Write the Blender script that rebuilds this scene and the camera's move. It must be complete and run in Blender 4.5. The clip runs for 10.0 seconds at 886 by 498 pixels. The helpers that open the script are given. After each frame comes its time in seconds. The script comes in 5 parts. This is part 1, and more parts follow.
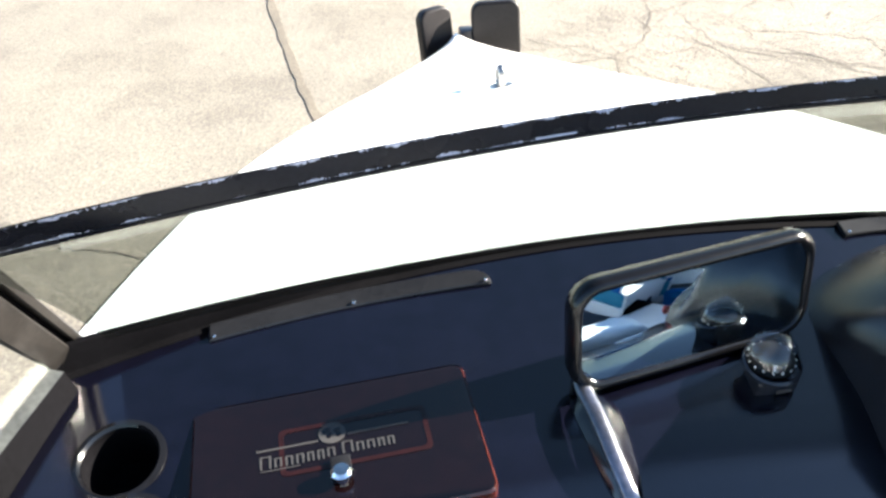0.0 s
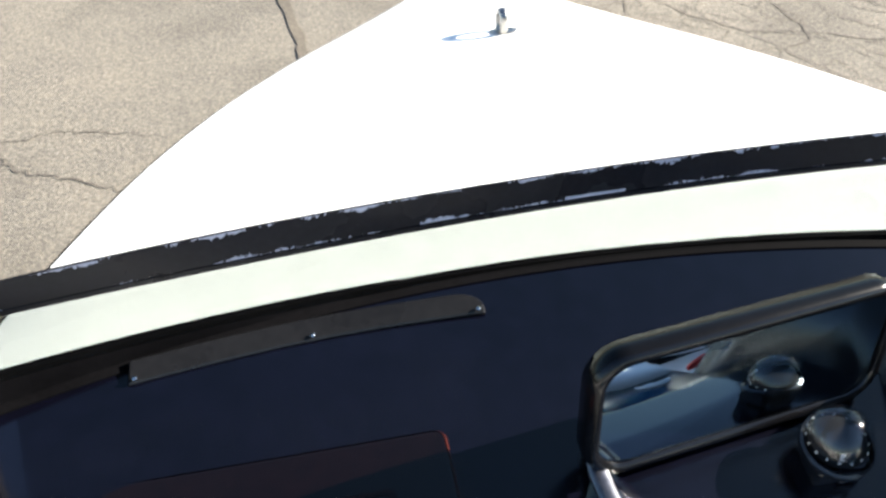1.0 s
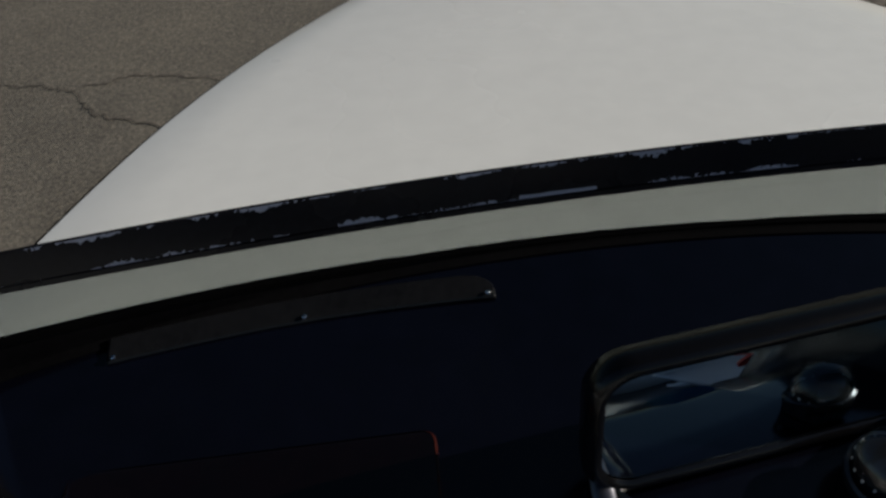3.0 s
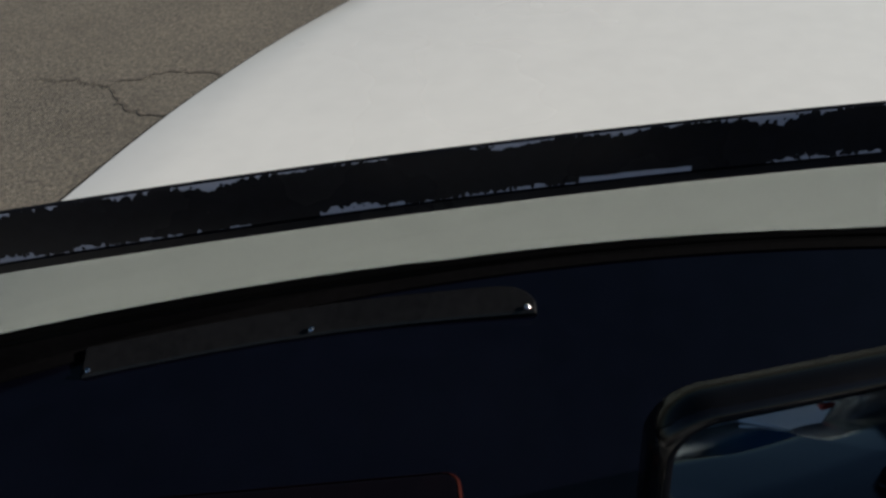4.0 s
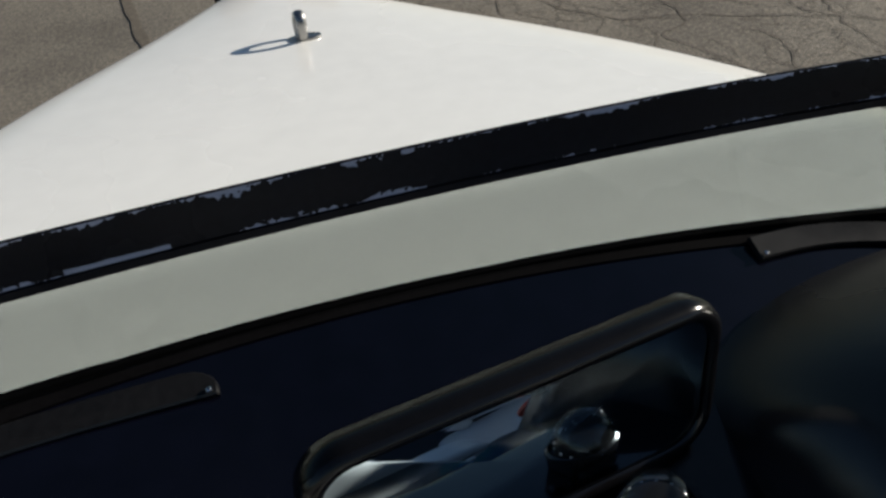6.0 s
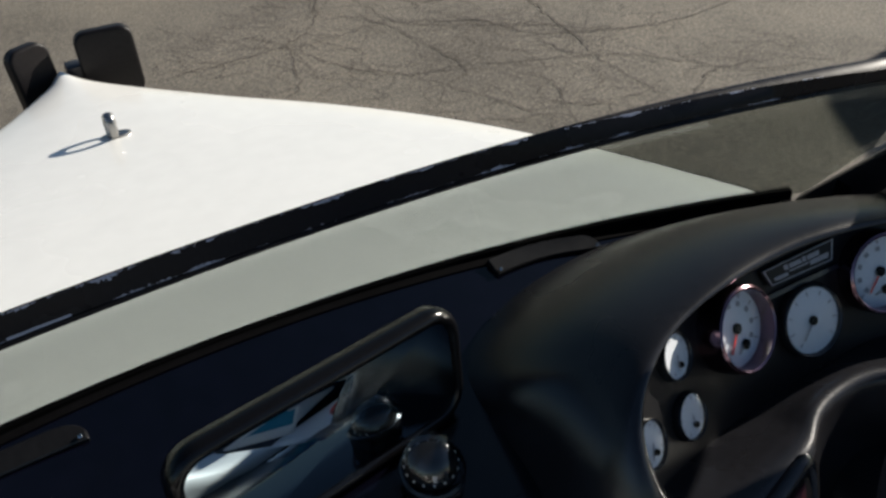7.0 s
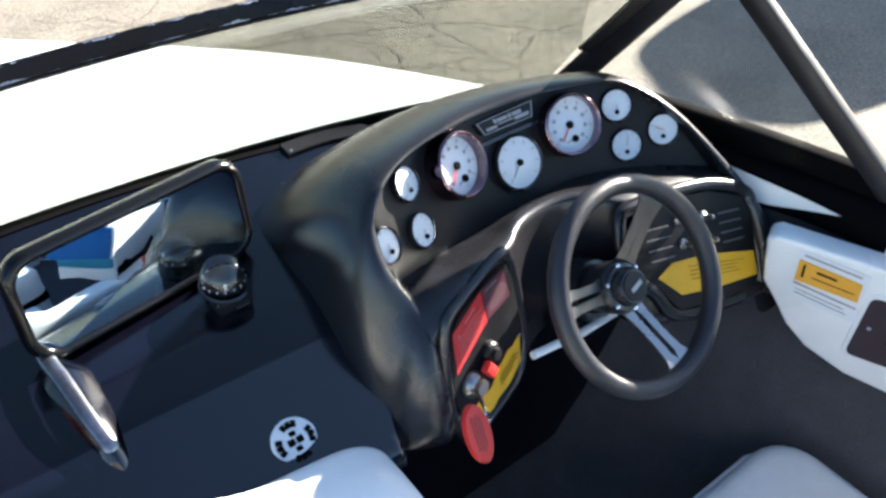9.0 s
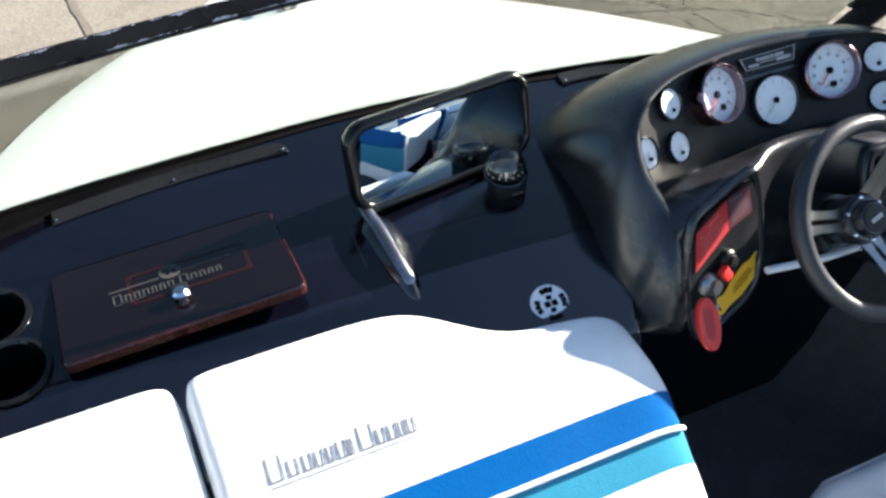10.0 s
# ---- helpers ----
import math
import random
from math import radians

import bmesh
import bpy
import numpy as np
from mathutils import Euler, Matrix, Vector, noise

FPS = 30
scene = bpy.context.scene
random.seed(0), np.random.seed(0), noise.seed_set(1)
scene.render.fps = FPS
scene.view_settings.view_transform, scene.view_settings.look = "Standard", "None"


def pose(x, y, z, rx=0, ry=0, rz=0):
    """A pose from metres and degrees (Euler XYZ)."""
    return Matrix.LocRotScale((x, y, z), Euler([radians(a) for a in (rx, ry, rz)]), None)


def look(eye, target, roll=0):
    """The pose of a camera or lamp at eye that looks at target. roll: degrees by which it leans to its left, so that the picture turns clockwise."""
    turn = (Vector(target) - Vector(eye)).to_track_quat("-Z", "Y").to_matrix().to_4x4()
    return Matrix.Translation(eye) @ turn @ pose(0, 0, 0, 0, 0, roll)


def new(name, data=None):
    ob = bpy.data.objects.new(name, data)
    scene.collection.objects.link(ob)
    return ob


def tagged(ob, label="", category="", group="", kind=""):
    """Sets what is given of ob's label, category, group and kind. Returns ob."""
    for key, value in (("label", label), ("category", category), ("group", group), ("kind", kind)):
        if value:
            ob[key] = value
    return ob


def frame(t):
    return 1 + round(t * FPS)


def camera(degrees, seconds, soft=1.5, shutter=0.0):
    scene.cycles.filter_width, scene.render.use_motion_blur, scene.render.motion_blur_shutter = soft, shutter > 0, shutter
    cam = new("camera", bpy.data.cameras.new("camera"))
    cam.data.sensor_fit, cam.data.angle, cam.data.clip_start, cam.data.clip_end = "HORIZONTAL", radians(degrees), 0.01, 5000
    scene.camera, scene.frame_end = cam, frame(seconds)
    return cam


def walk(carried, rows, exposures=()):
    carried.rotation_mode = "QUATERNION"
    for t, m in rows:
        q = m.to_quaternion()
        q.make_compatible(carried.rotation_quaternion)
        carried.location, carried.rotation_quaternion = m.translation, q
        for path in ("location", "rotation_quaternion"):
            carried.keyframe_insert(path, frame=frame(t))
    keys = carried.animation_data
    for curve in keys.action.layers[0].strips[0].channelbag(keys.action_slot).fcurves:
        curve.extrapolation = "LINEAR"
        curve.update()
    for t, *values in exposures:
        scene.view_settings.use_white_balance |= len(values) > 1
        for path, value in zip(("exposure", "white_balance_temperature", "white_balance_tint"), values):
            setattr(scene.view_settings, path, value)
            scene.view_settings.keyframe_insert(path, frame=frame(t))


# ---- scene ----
cam = camera(54.8, 10.0, soft=2.8)
PATH = [
    (0, (-0.3516, -0.8848, 2.2028), (-0.1650, 0.7264, 1.0328), -4.43),
    (0.5, (-0.3333, -0.6624, 2.1881), (-0.1368, 0.8914, 0.9443), -3.01),
    (1, (-0.3103, -0.6013, 2.1569), (-0.1169, 0.8731, 0.8194), -1.94),
    (1.5, (-0.2741, -0.5879, 2.1629), (-0.1973, 0.8888, 0.8162), -3.44),
    (2, (-0.2325, -0.5635, 2.1507), (-0.2179, 0.8866, 0.7734), -5.10),
    (2.2, (-0.2255, -0.5623, 2.1439), (-0.1858, 0.8782, 0.7571), -4.69),
    (3.5, (-0.2013, -0.4633, 2.0698), (-0.3032, 0.9311, 0.6396), -7.95),
    (4, (-0.2038, -0.4184, 2.0114), (-0.3287, 1.0019, 0.6089), -7.71),
    (4.5, (-0.1894, -0.3763, 1.9753), (-0.2929, 1.0396, 0.5666), -7.67),
    (5, (-0.1807, -0.3517, 1.9638), (-0.2542, 1.0675, 0.5566), -7.41),
    (5.5, (-0.1208, -0.3738, 1.9682), (0.0463, 1.0671, 0.5914), -4.49),
    (6.8, (-0.0729, -0.6401, 2.1666), (0.5488, 0.7938, 0.9187), -4.51),
    (7, (-0.1100, -0.6750, 2.1899), (0.6295, 0.6997, 0.9396), -2.77),
    (7.5, (-0.1419, -0.7347, 2.2166), (0.9131, 0.4987, 1.0479), 0.43),
    (8, (-0.1423, -0.8160, 2.2074), (0.9995, 0.3043, 1.0068), 3.36),
    (8.5, (-0.1366, -0.9481, 2.1993), (0.9820, 0.1601, 0.9662), 4.21),
    (9, (-0.1742, -1.0444, 2.2161), (0.7882, 0.1654, 0.9472), -0.00),
    (9.5, (-0.3001, -1.1508, 2.2160), (0.4492, 0.2720, 1.0268), -3.59),
    (10, (-0.3654, -1.2396, 2.2363), (0.1548, 0.2229, 0.9752), -4.88),
]
EXPOSURES = [(0, 3.19), (0.5, 2.74), (1, 2.49), (1.5, 2.34), (2, 1.24), (2.2, 0.74), (3.3, -0.31), (4, 0.14), (4.5, 0.49), (5, 0.54), (5.5, 0.49), (6.8, 0.59), (7, 0.74), (7.5, 1.46), (8, 2.16), (8.5, 2.68), (9, 3.02), (9.5, 2.68), (10, 2.64)]
walk(cam, [(t, look(eye, target, roll)) for t, eye, target, roll in PATH], EXPOSURES)

# ---- daylight: a low sun over the starboard bow ----
SUN = Vector((0.920, 0.090, 0.372)).normalized()
world = bpy.data.worlds.new("world")
scene.world = world
world.use_nodes = True
wn = world.node_tree
sky = wn.nodes.new("ShaderNodeTexSky")
sky.sky_type = "NISHITA"
sky.sun_disc = False
sky.ozone_density, sky.dust_density = 2.6, 0.5
sky.sun_elevation = math.asin(SUN.z)
sky.sun_rotation = math.atan2(SUN.x, SUN.y)
wn.links.new(sky.outputs[0], wn.nodes["Background"].inputs[0])
wn.nodes["Background"].inputs[1].default_value = 0.045
sun = new("sun", bpy.data.lights.new("sun", "SUN"))
sun.data.energy, sun.data.angle, sun.data.color = 5.0, radians(0.6), (1.0, 0.93, 0.82)
sun.matrix_world = look(SUN * 30, (0, 0, 0))


# ---- materials ----
def material(name, base, rough=0.5, metal=0.0, coat=0.0, vary=0.0, scale=20.0, bump=0.0, bump_scale=200.0, dust=0.0, spec=0.5):
    """Principled surface: colour varied at two scales, roughness varied, fine relief, dust specks."""
    m = bpy.data.materials.new(name)
    m.use_nodes = True
    nt = m.node_tree
    b = nt.nodes["Principled BSDF"]
    b.inputs["Base Color"].default_value = (*base, 1)
    b.inputs["Roughness"].default_value = rough
    b.inputs["Metallic"].default_value = metal
    b.inputs["Coat Weight"].default_value = coat
    b.inputs["Coat Roughness"].default_value = 0.06
    b.inputs["Specular IOR Level"].default_value = spec
    co = nt.nodes.new("ShaderNodeTexCoord").outputs["Object"]
    if vary:
        big, small = nt.nodes.new("ShaderNodeTexNoise"), nt.nodes.new("ShaderNodeTexNoise")
        big.inputs["Scale"].default_value, small.inputs["Scale"].default_value = scale * 0.2, scale * 4
        big.inputs["Detail"].default_value = small.inputs["Detail"].default_value = 4
        for n in (big, small):
            nt.links.new(co, n.inputs["Vector"])
        add = nt.nodes.new("ShaderNodeMath")
        nt.links.new(big.outputs["Fac"], add.inputs[0]), nt.links.new(small.outputs["Fac"], add.inputs[1])
        ramp = nt.nodes.new("ShaderNodeMapRange")
        ramp.inputs[1].default_value, ramp.inputs[2].default_value = 0.7, 1.3
        ramp.inputs[3].default_value, ramp.inputs[4].default_value = 1 - vary, 1 + vary
        nt.links.new(add.outputs[0], ramp.inputs[0])
        mul = nt.nodes.new("ShaderNodeVectorMath")
        mul.operation = "SCALE"
        mul.inputs[0].default_value = base
        nt.links.new(ramp.outputs[0], mul.inputs["Scale"])
        colour = mul.outputs[0]
        if dust:
            speck = nt.nodes.new("ShaderNodeTexNoise")
            speck.inputs["Scale"].default_value, speck.inputs["Detail"].default_value = 260, 2
            nt.links.new(co, speck.inputs["Vector"])
            cut = nt.nodes.new("ShaderNodeMapRange")
            cut.inputs[1].default_value, cut.inputs[2].default_value = 0.72, 0.78
            cut.inputs[4].default_value = dust
            nt.links.new(speck.outputs["Fac"], cut.inputs[0])
            mix = nt.nodes.new("ShaderNodeMix")
            mix.data_type = "RGBA"
            nt.links.new(cut.outputs[0], mix.inputs["Factor"]), nt.links.new(colour, mix.inputs[6])
            mix.inputs[7].default_value = (0.35, 0.34, 0.33, 1)
            colour = mix.outputs[2]
        nt.links.new(colour, b.inputs["Base Color"])
        rr = nt.nodes.new("ShaderNodeMapRange")
        rr.inputs[1].default_value, rr.inputs[2].default_value = 0.3, 0.7
        rr.inputs[3].default_value, rr.inputs[4].default_value = rough * 0.75, min(1, rough * 1.3)
        nt.links.new(big.outputs["Fac"], rr.inputs[0]), nt.links.new(rr.outputs[0], b.inputs["Roughness"])
    if bump:
        n = nt.nodes.new("ShaderNodeTexNoise")
        n.inputs["Scale"].default_value, n.inputs["Detail"].default_value = bump_scale, 3
        nt.links.new(co, n.inputs["Vector"])
        bp = nt.nodes.new("ShaderNodeBump")
        bp.inputs["Strength"].default_value, bp.inputs["Distance"].default_value = bump, 0.002
        nt.links.new(n.outputs["Fac"], bp.inputs["Height"]), nt.links.new(bp.outputs[0], b.inputs["Normal"])
    return m


def pane(name, tint, gloss=0.03):
    """Clear sheet: tinted passage of light, glossier at a glancing angle."""
    m = bpy.data.materials.new(name)
    m.use_nodes = True
    nt = m.node_tree
    nt.nodes.remove(nt.nodes["Principled BSDF"])
    clear, shine, mix, lw, pw, mr = (nt.nodes.new("ShaderNode" + k) for k in ("BsdfTransparent", "BsdfGlossy", "MixShader", "LayerWeight", "Math", "MapRange"))
    clear.inputs[0].default_value = (*tint, 1)
    shine.inputs["Roughness"].default_value = 0.03
    lw.inputs[0].default_value = 0.5
    pw.operation, pw.inputs[1].default_value = "POWER", 4.0
    mr.inputs[3].default_value, mr.inputs[4].default_value = gloss, 0.22
    nt.links.new(lw.outputs["Facing"], pw.inputs[0]), nt.links.new(pw.outputs[0], mr.inputs[0]), nt.links.new(mr.outputs[0], mix.inputs[0])
    nt.links.new(clear.outputs[0], mix.inputs[1]), nt.links.new(shine.outputs[0], mix.inputs[2])
    nt.links.new(mix.outputs[0], nt.nodes["Material Output"].inputs[0])
    return m


def asphalt():
    """Sun-bleached asphalt: pale aggregate in a darker binder, stains and hairline cracks."""
    m = bpy.data.materials.new("asphalt")
    m.use_nodes = True
    nt = m.node_tree
    b = nt.nodes["Principled BSDF"]
    b.inputs["Roughness"].default_value = 0.9
    co = nt.nodes.new("ShaderNodeTexCoord").outputs["Object"]

    def tex(kind, scale, **kw):
        n = nt.nodes.new("ShaderNodeTex" + kind)
        n.inputs["Scale"].default_value = scale
        for k, v in kw.items():
            n.inputs[k].default_value = v
        nt.links.new(co, n.inputs["Vector"])
        return n

    def ramp(src, stops):
        r = nt.nodes.new("ShaderNodeValToRGB")
        while len(r.color_ramp.elements) < len(stops):
            r.color_ramp.elements.new(0.5)
        for e, (p, c) in zip(r.color_ramp.elements, stops):
            e.position, e.color = p, (*c, 1)
        nt.links.new(src, r.inputs[0])
        return r.outputs[0]

    def mix(kind, f, a, c):
        n = nt.nodes.new("ShaderNodeMix")
        n.data_type, n.blend_type = "RGBA", kind
        n.inputs[0].default_value = f
        nt.links.new(a, n.inputs[6]), nt.links.new(c, n.inputs[7])
        return n.outputs[2]

    stone = tex("Voronoi", 85.0)
    grain = tex("Noise", 60.0, Detail=6.0, Roughness=0.75)
    blotch = tex("Noise", 1.1, Detail=6.0, Roughness=0.6)
    patch = tex("Noise", 0.28, Detail=3.0)
    base = ramp(grain.outputs["Fac"], [(0.3, (0.081, 0.0725, 0.0605)), (0.52, (0.166, 0.149, 0.1225)), (0.72, (0.275, 0.251, 0.209))])
    bits = ramp(stone.outputs["Color"], [(0.0, (0.55, 0.55, 0.55)), (0.5, (0.95, 0.95, 0.95)), (1.0, (1.5, 1.45, 1.35))])
    col = mix("MULTIPLY", 0.6, base, bits)
    col = mix("MULTIPLY", 1.0, col, ramp(blotch.outputs["Fac"], [(0.3, (0.72, 0.71, 0.7)), (0.5, (1, 1, 1)), (0.75, (1.18, 1.17, 1.14))]))
    col = mix("MULTIPLY", 1.0, col, ramp(patch.outputs["Fac"], [(0.35, (0.85, 0.85, 0.86)), (0.65, (1.08, 1.07, 1.05))]))
    nt.links.new(col, b.inputs["Base Color"])
    bp = nt.nodes.new("ShaderNodeBump")
    bp.inputs["Strength"].default_value, bp.inputs["Distance"].default_value = 0.7, 0.006
    nt.links.new(grain.outputs["Fac"], bp.inputs["Height"]), nt.links.new(bp.outputs[0], b.inputs["Normal"])
    return m


def chipped_paint():
    """Black paint over pale primer, flaked along both edges of the rail's upper face (v runs across that face, u along it in metres)."""
    m = material("chipped_black_paint", (0.0058, 0.0062, 0.0090), 0.28, vary=0.3, scale=60, dust=0.02, spec=0.14)
    nt = m.node_tree
    b = nt.nodes["Principled BSDF"]
    uv = nt.nodes.new("ShaderNodeUVMap")
    sep = nt.nodes.new("ShaderNodeSeparateXYZ")
    nt.links.new(uv.outputs[0], sep.inputs[0])

    def math_node(op, a, c=None, clamp=False):
        n = nt.nodes.new("ShaderNodeMath")
        n.operation, n.use_clamp = op, clamp
        for i, v in enumerate((a, c)):
            if isinstance(v, (int, float)):
                n.inputs[i].default_value = v
            elif v is not None:
                nt.links.new(v, n.inputs[i])
        return n.outputs[0]
    v = sep.outputs[1]
    edge = math_node("MINIMUM", v, math_node("SUBTRACT", 1.0, v))
    scl = nt.nodes.new("ShaderNodeVectorMath")
    scl.operation = "MULTIPLY"
    scl.inputs[1].default_value = (1.0, 0.024, 1.0)
    nt.links.new(uv.outputs[0], scl.inputs[0])
    reach = nt.nodes.new("ShaderNodeTexNoise")
    reach.inputs["Scale"].default_value, reach.inputs["Detail"].default_value = 24, 6
    flake = nt.nodes.new("ShaderNodeTexVoronoi")
    flake.inputs["Scale"].default_value = 420
    for n in (reach, flake):
        nt.links.new(scl.outputs[0], n.inputs["Vector"])
    depth = math_node("MULTIPLY", math_node("SUBTRACT", reach.outputs["Fac"], 0.515), 0.90)
    worn = math_node("MULTIPLY", math_node("SUBTRACT", sep.outputs[0], 0.25), 0.16, True)
    depth = math_node("SUBTRACT", depth, worn)
    rough_edge = math_node("MULTIPLY", math_node("SUBTRACT", flake.outputs["Distance"], 0.35), 0.16)
    bare = math_node("GREATER_THAN", math_node("ADD", depth, rough_edge), edge)
    # one long scrape beside the lower edge
    along = math_node("LESS_THAN", math_node("ABSOLUTE", math_node("ADD", sep.outputs[0], 0.150)), 0.021)
    low = math_node("GREATER_THAN", math_node("ADD", v, math_node("MULTIPLY", math_node("SUBTRACT", reach.outputs["Fac"], 0.5), 0.25)), 0.86)
    bare = math_node("MAXIMUM", bare, math_node("MULTIPLY", along, low))
    side = math_node("LESS_THAN", math_node("ABSOLUTE", math_node("SUBTRACT", v, 0.5)), 0.499)
    bare = math_node("MULTIPLY", bare, side)
    old = b.inputs["Base Color"].links[0].from_socket
    mix = nt.nodes.new("ShaderNodeMix")
    mix.data_type = "RGBA"
    nt.links.new(bare, mix.inputs[0]), nt.links.new(old, mix.inputs[6])
    mix.inputs[7].default_value = (0.29, 0.32, 0.41, 1)
    nt.links.new(mix.outputs[2], b.inputs["Base Color"])
    return m


WHITE_GEL = material("white_gelcoat", (0.80, 0.80, 0.77), 0.28, coat=0.5, vary=0.035, scale=6)
NAVY_GEL = material("navy_gelcoat", (0.0013, 0.0014, 0.0039), 0.13, vary=0.35, scale=8, dust=0.006, spec=0.78)
BLACK_TRIM = material("black_rubber_trim", (0.0028, 0.0027, 0.0032), 0.75, vary=0.3, scale=40, spec=0.02)
BLACK_ALU = material("black_painted_aluminium", (0.008, 0.008, 0.010), 0.35, vary=0.3, scale=40, dust=0.05, spec=0.35)
BRONZE_ALU = material("weathered_bronze_aluminium", (0.0105, 0.0090, 0.0080), 0.50, spec=0.25, vary=0.5, scale=45, bump=0.15, bump_scale=120)
CHIPPED = chipped_paint()
SATIN = material("black_satin_moulding", (0.0115, 0.0115, 0.0138), 0.23, vary=0.25, scale=30, bump=0.12, bump_scale=420, dust=0.01, spec=0.62)
GAUGE_FACE = material("black_gauge_face", (0.0085, 0.0082, 0.0090), 0.38, vary=0.25, scale=30, bump=0.12, bump_scale=420, dust=0.01, spec=0.22)
PANEL = material("black_switch_panel", (0.008, 0.008, 0.0092), 0.42, spec=0.25, vary=0.2, scale=60)
RUBBER = material("dark_grip_rubber", (0.016, 0.016, 0.02), 0.38, vary=0.2, scale=60, bump=0.3, bump_scale=500)
PAD = material("scuffed_black_pad", (0.010, 0.0085, 0.009), 0.42, vary=0.3, scale=30, dust=0.03, spec=0.2)
CHROME = material("polished_chrome", (0.72, 0.72, 0.74), 0.08, metal=1.0)
BRUSHED = material("brushed_steel", (0.34, 0.335, 0.325), 0.30, metal=1.0, vary=0.1, scale=80)
VINYL = material("white_marine_vinyl", (0.74, 0.74, 0.73), 0.42, vary=0.04, scale=10, bump=0.25, bump_scale=350)
VINYL_BLUE = material("royal_blue_vinyl", (0.0004, 0.082, 0.27), 0.40, vary=0.06, scale=20, bump=0.25, bump_scale=350, spec=0.12)
VINYL_CYAN = material("turquoise_vinyl", (0.028, 0.21, 0.32), 0.42, vary=0.06, scale=20, bump=0.25, bump_scale=350, spec=0.2)
CARPET = material("dark_grey_carpet", (0.060, 0.058, 0.064), 0.95, vary=0.4, scale=90, bump=0.8, bump_scale=600)
GLASS = pane("tinted_windscreen_glass", (0.665, 0.69, 0.67), 0.012)
DOME = pane("thick_dome_glass", (0.88, 0.91, 0.93), 0.10)
CAPTION = material("dim_caption_print", (0.10, 0.10, 0.11), 0.5)
SEAT_PRINT = material("grey_thread", (0.17, 0.17, 0.19), 0.6, vary=0.2, scale=80)
MIRROR_FRAME = material("black_mirror_moulding", (0.0035, 0.0035, 0.0042), 0.17, vary=0.2, scale=40, spec=0.40)
CAP_METAL = material("dull_metal_cap", (0.10, 0.105, 0.10), 0.42, metal=1.0, vary=0.3, scale=30)
POLISHED = material("dark_polished_metal", (0.24, 0.24, 0.27), 0.30, metal=1.0, vary=0.3, scale=30)
GREY_STRIP = material("dark_grey_strip", (0.007, 0.007, 0.0078), 0.30, vary=0.3, scale=30, spec=0.40, dust=0.015)
CLEAR = pane("clear_glass", (0.96, 0.97, 0.97), 0.02)
FILM = pane("hazy_film", (0.86, 0.86, 0.82), 0.05)
haze, veil = FILM.node_tree.nodes.new("ShaderNodeBsdfTranslucent"), FILM.node_tree.nodes.new("ShaderNodeMixShader")
haze.inputs[0].default_value, veil.inputs[0].default_value = (0.75, 0.75, 0.70, 1), 0.075
under = FILM.node_tree.nodes["Material Output"].inputs[0].links[0].from_socket
FILM.node_tree.links.new(under, veil.inputs[1]), FILM.node_tree.links.new(haze.outputs[0], veil.inputs[2])
FILM.node_tree.links.new(veil.outputs[0], FILM.node_tree.nodes["Material Output"].inputs[0])
SMOKE = material("smoked_red_acrylic", (0.0026, 0.0009, 0.0010), 0.10, vary=0.3, scale=14, spec=0.85)
# light caught in the lid's edge, given as a brighter red
RIM_GLOW = material("red_acrylic_edge_glow", (0.030, 0.0065, 0.0050), 0.12, vary=0.6, scale=18)
RIM_RED = material("dim_red_moulding", (0.012, 0.0030, 0.0030), 0.3, vary=0.3, scale=20)
MIRROR = material("blue_tinted_mirror", (0.50, 0.61, 0.68), 0.012, metal=1.0)
DIAL = material("white_gauge_dial", (0.72, 0.74, 0.78), 0.5, vary=0.02)
INK = material("black_ink", (0.003, 0.003, 0.0035), 0.6, spec=0.05)
RED_INK = material("red_needle_paint", (0.72, 0.06, 0.05), 0.5)
ROSE = material("rose_tinted_chrome", (0.26, 0.16, 0.19), 0.16, metal=1.0, vary=0.1, scale=40)
SILVER_INK = material("silver_print", (0.046, 0.044, 0.044), 0.45, metal=0.2)
GREY_INK = material("grey_print", (0.30, 0.30, 0.32), 0.5)
RED_LABEL = material("red_label", (0.40, 0.025, 0.028), 0.4, vary=0.06, scale=40)
MAROON_LABEL = material("faded_maroon_label", (0.065, 0.016, 0.026), 0.4, vary=0.1, scale=40)
PALE_INK = material("pale_print", (0.62, 0.17, 0.16), 0.5)
YELLOW = material("yellow_label", (0.72, 0.40, 0.02), 0.42, vary=0.06, scale=40)
ORANGE = material("orange_label", (0.74, 0.36, 0.03), 0.45, vary=0.05, scale=40)
PAPER = material("white_label", (0.72, 0.73, 0.74), 0.5, vary=0.03, scale=40)
RED_FOAM = material("red_float_vinyl", (0.60, 0.025, 0.02), 0.4, vary=0.08, scale=50, bump=0.2, bump_scale=300)
WOOD = material("varnished_wood", (0.26, 0.10, 0.045), 0.3, vary=0.25, scale=60, coat=0.5)
MAROON_PLATE = material("dark_maroon_plate", (0.030, 0.014, 0.016), 0.35, vary=0.15, scale=40)
TARP = material("navy_tarpaulin", (0.02, 0.03, 0.06), 0.7, vary=0.2, scale=6, bump=0.4, bump_scale=30)
TYRE = material("tyre_rubber", (0.02, 0.02, 0.02), 0.8, vary=0.2, scale=20)
ASPHALT = asphalt()
CRACK = material("crack_dirt", (0.075, 0.063, 0.050), 0.95, vary=0.4, scale=30)
TAR = material("old_tar", (0.105, 0.089, 0.068), 0.85, vary=0.35, scale=14)
ROAD_PAINT = material("worn_white_paint", (0.30, 0.29, 0.265), 0.8, vary=0.35, scale=30)


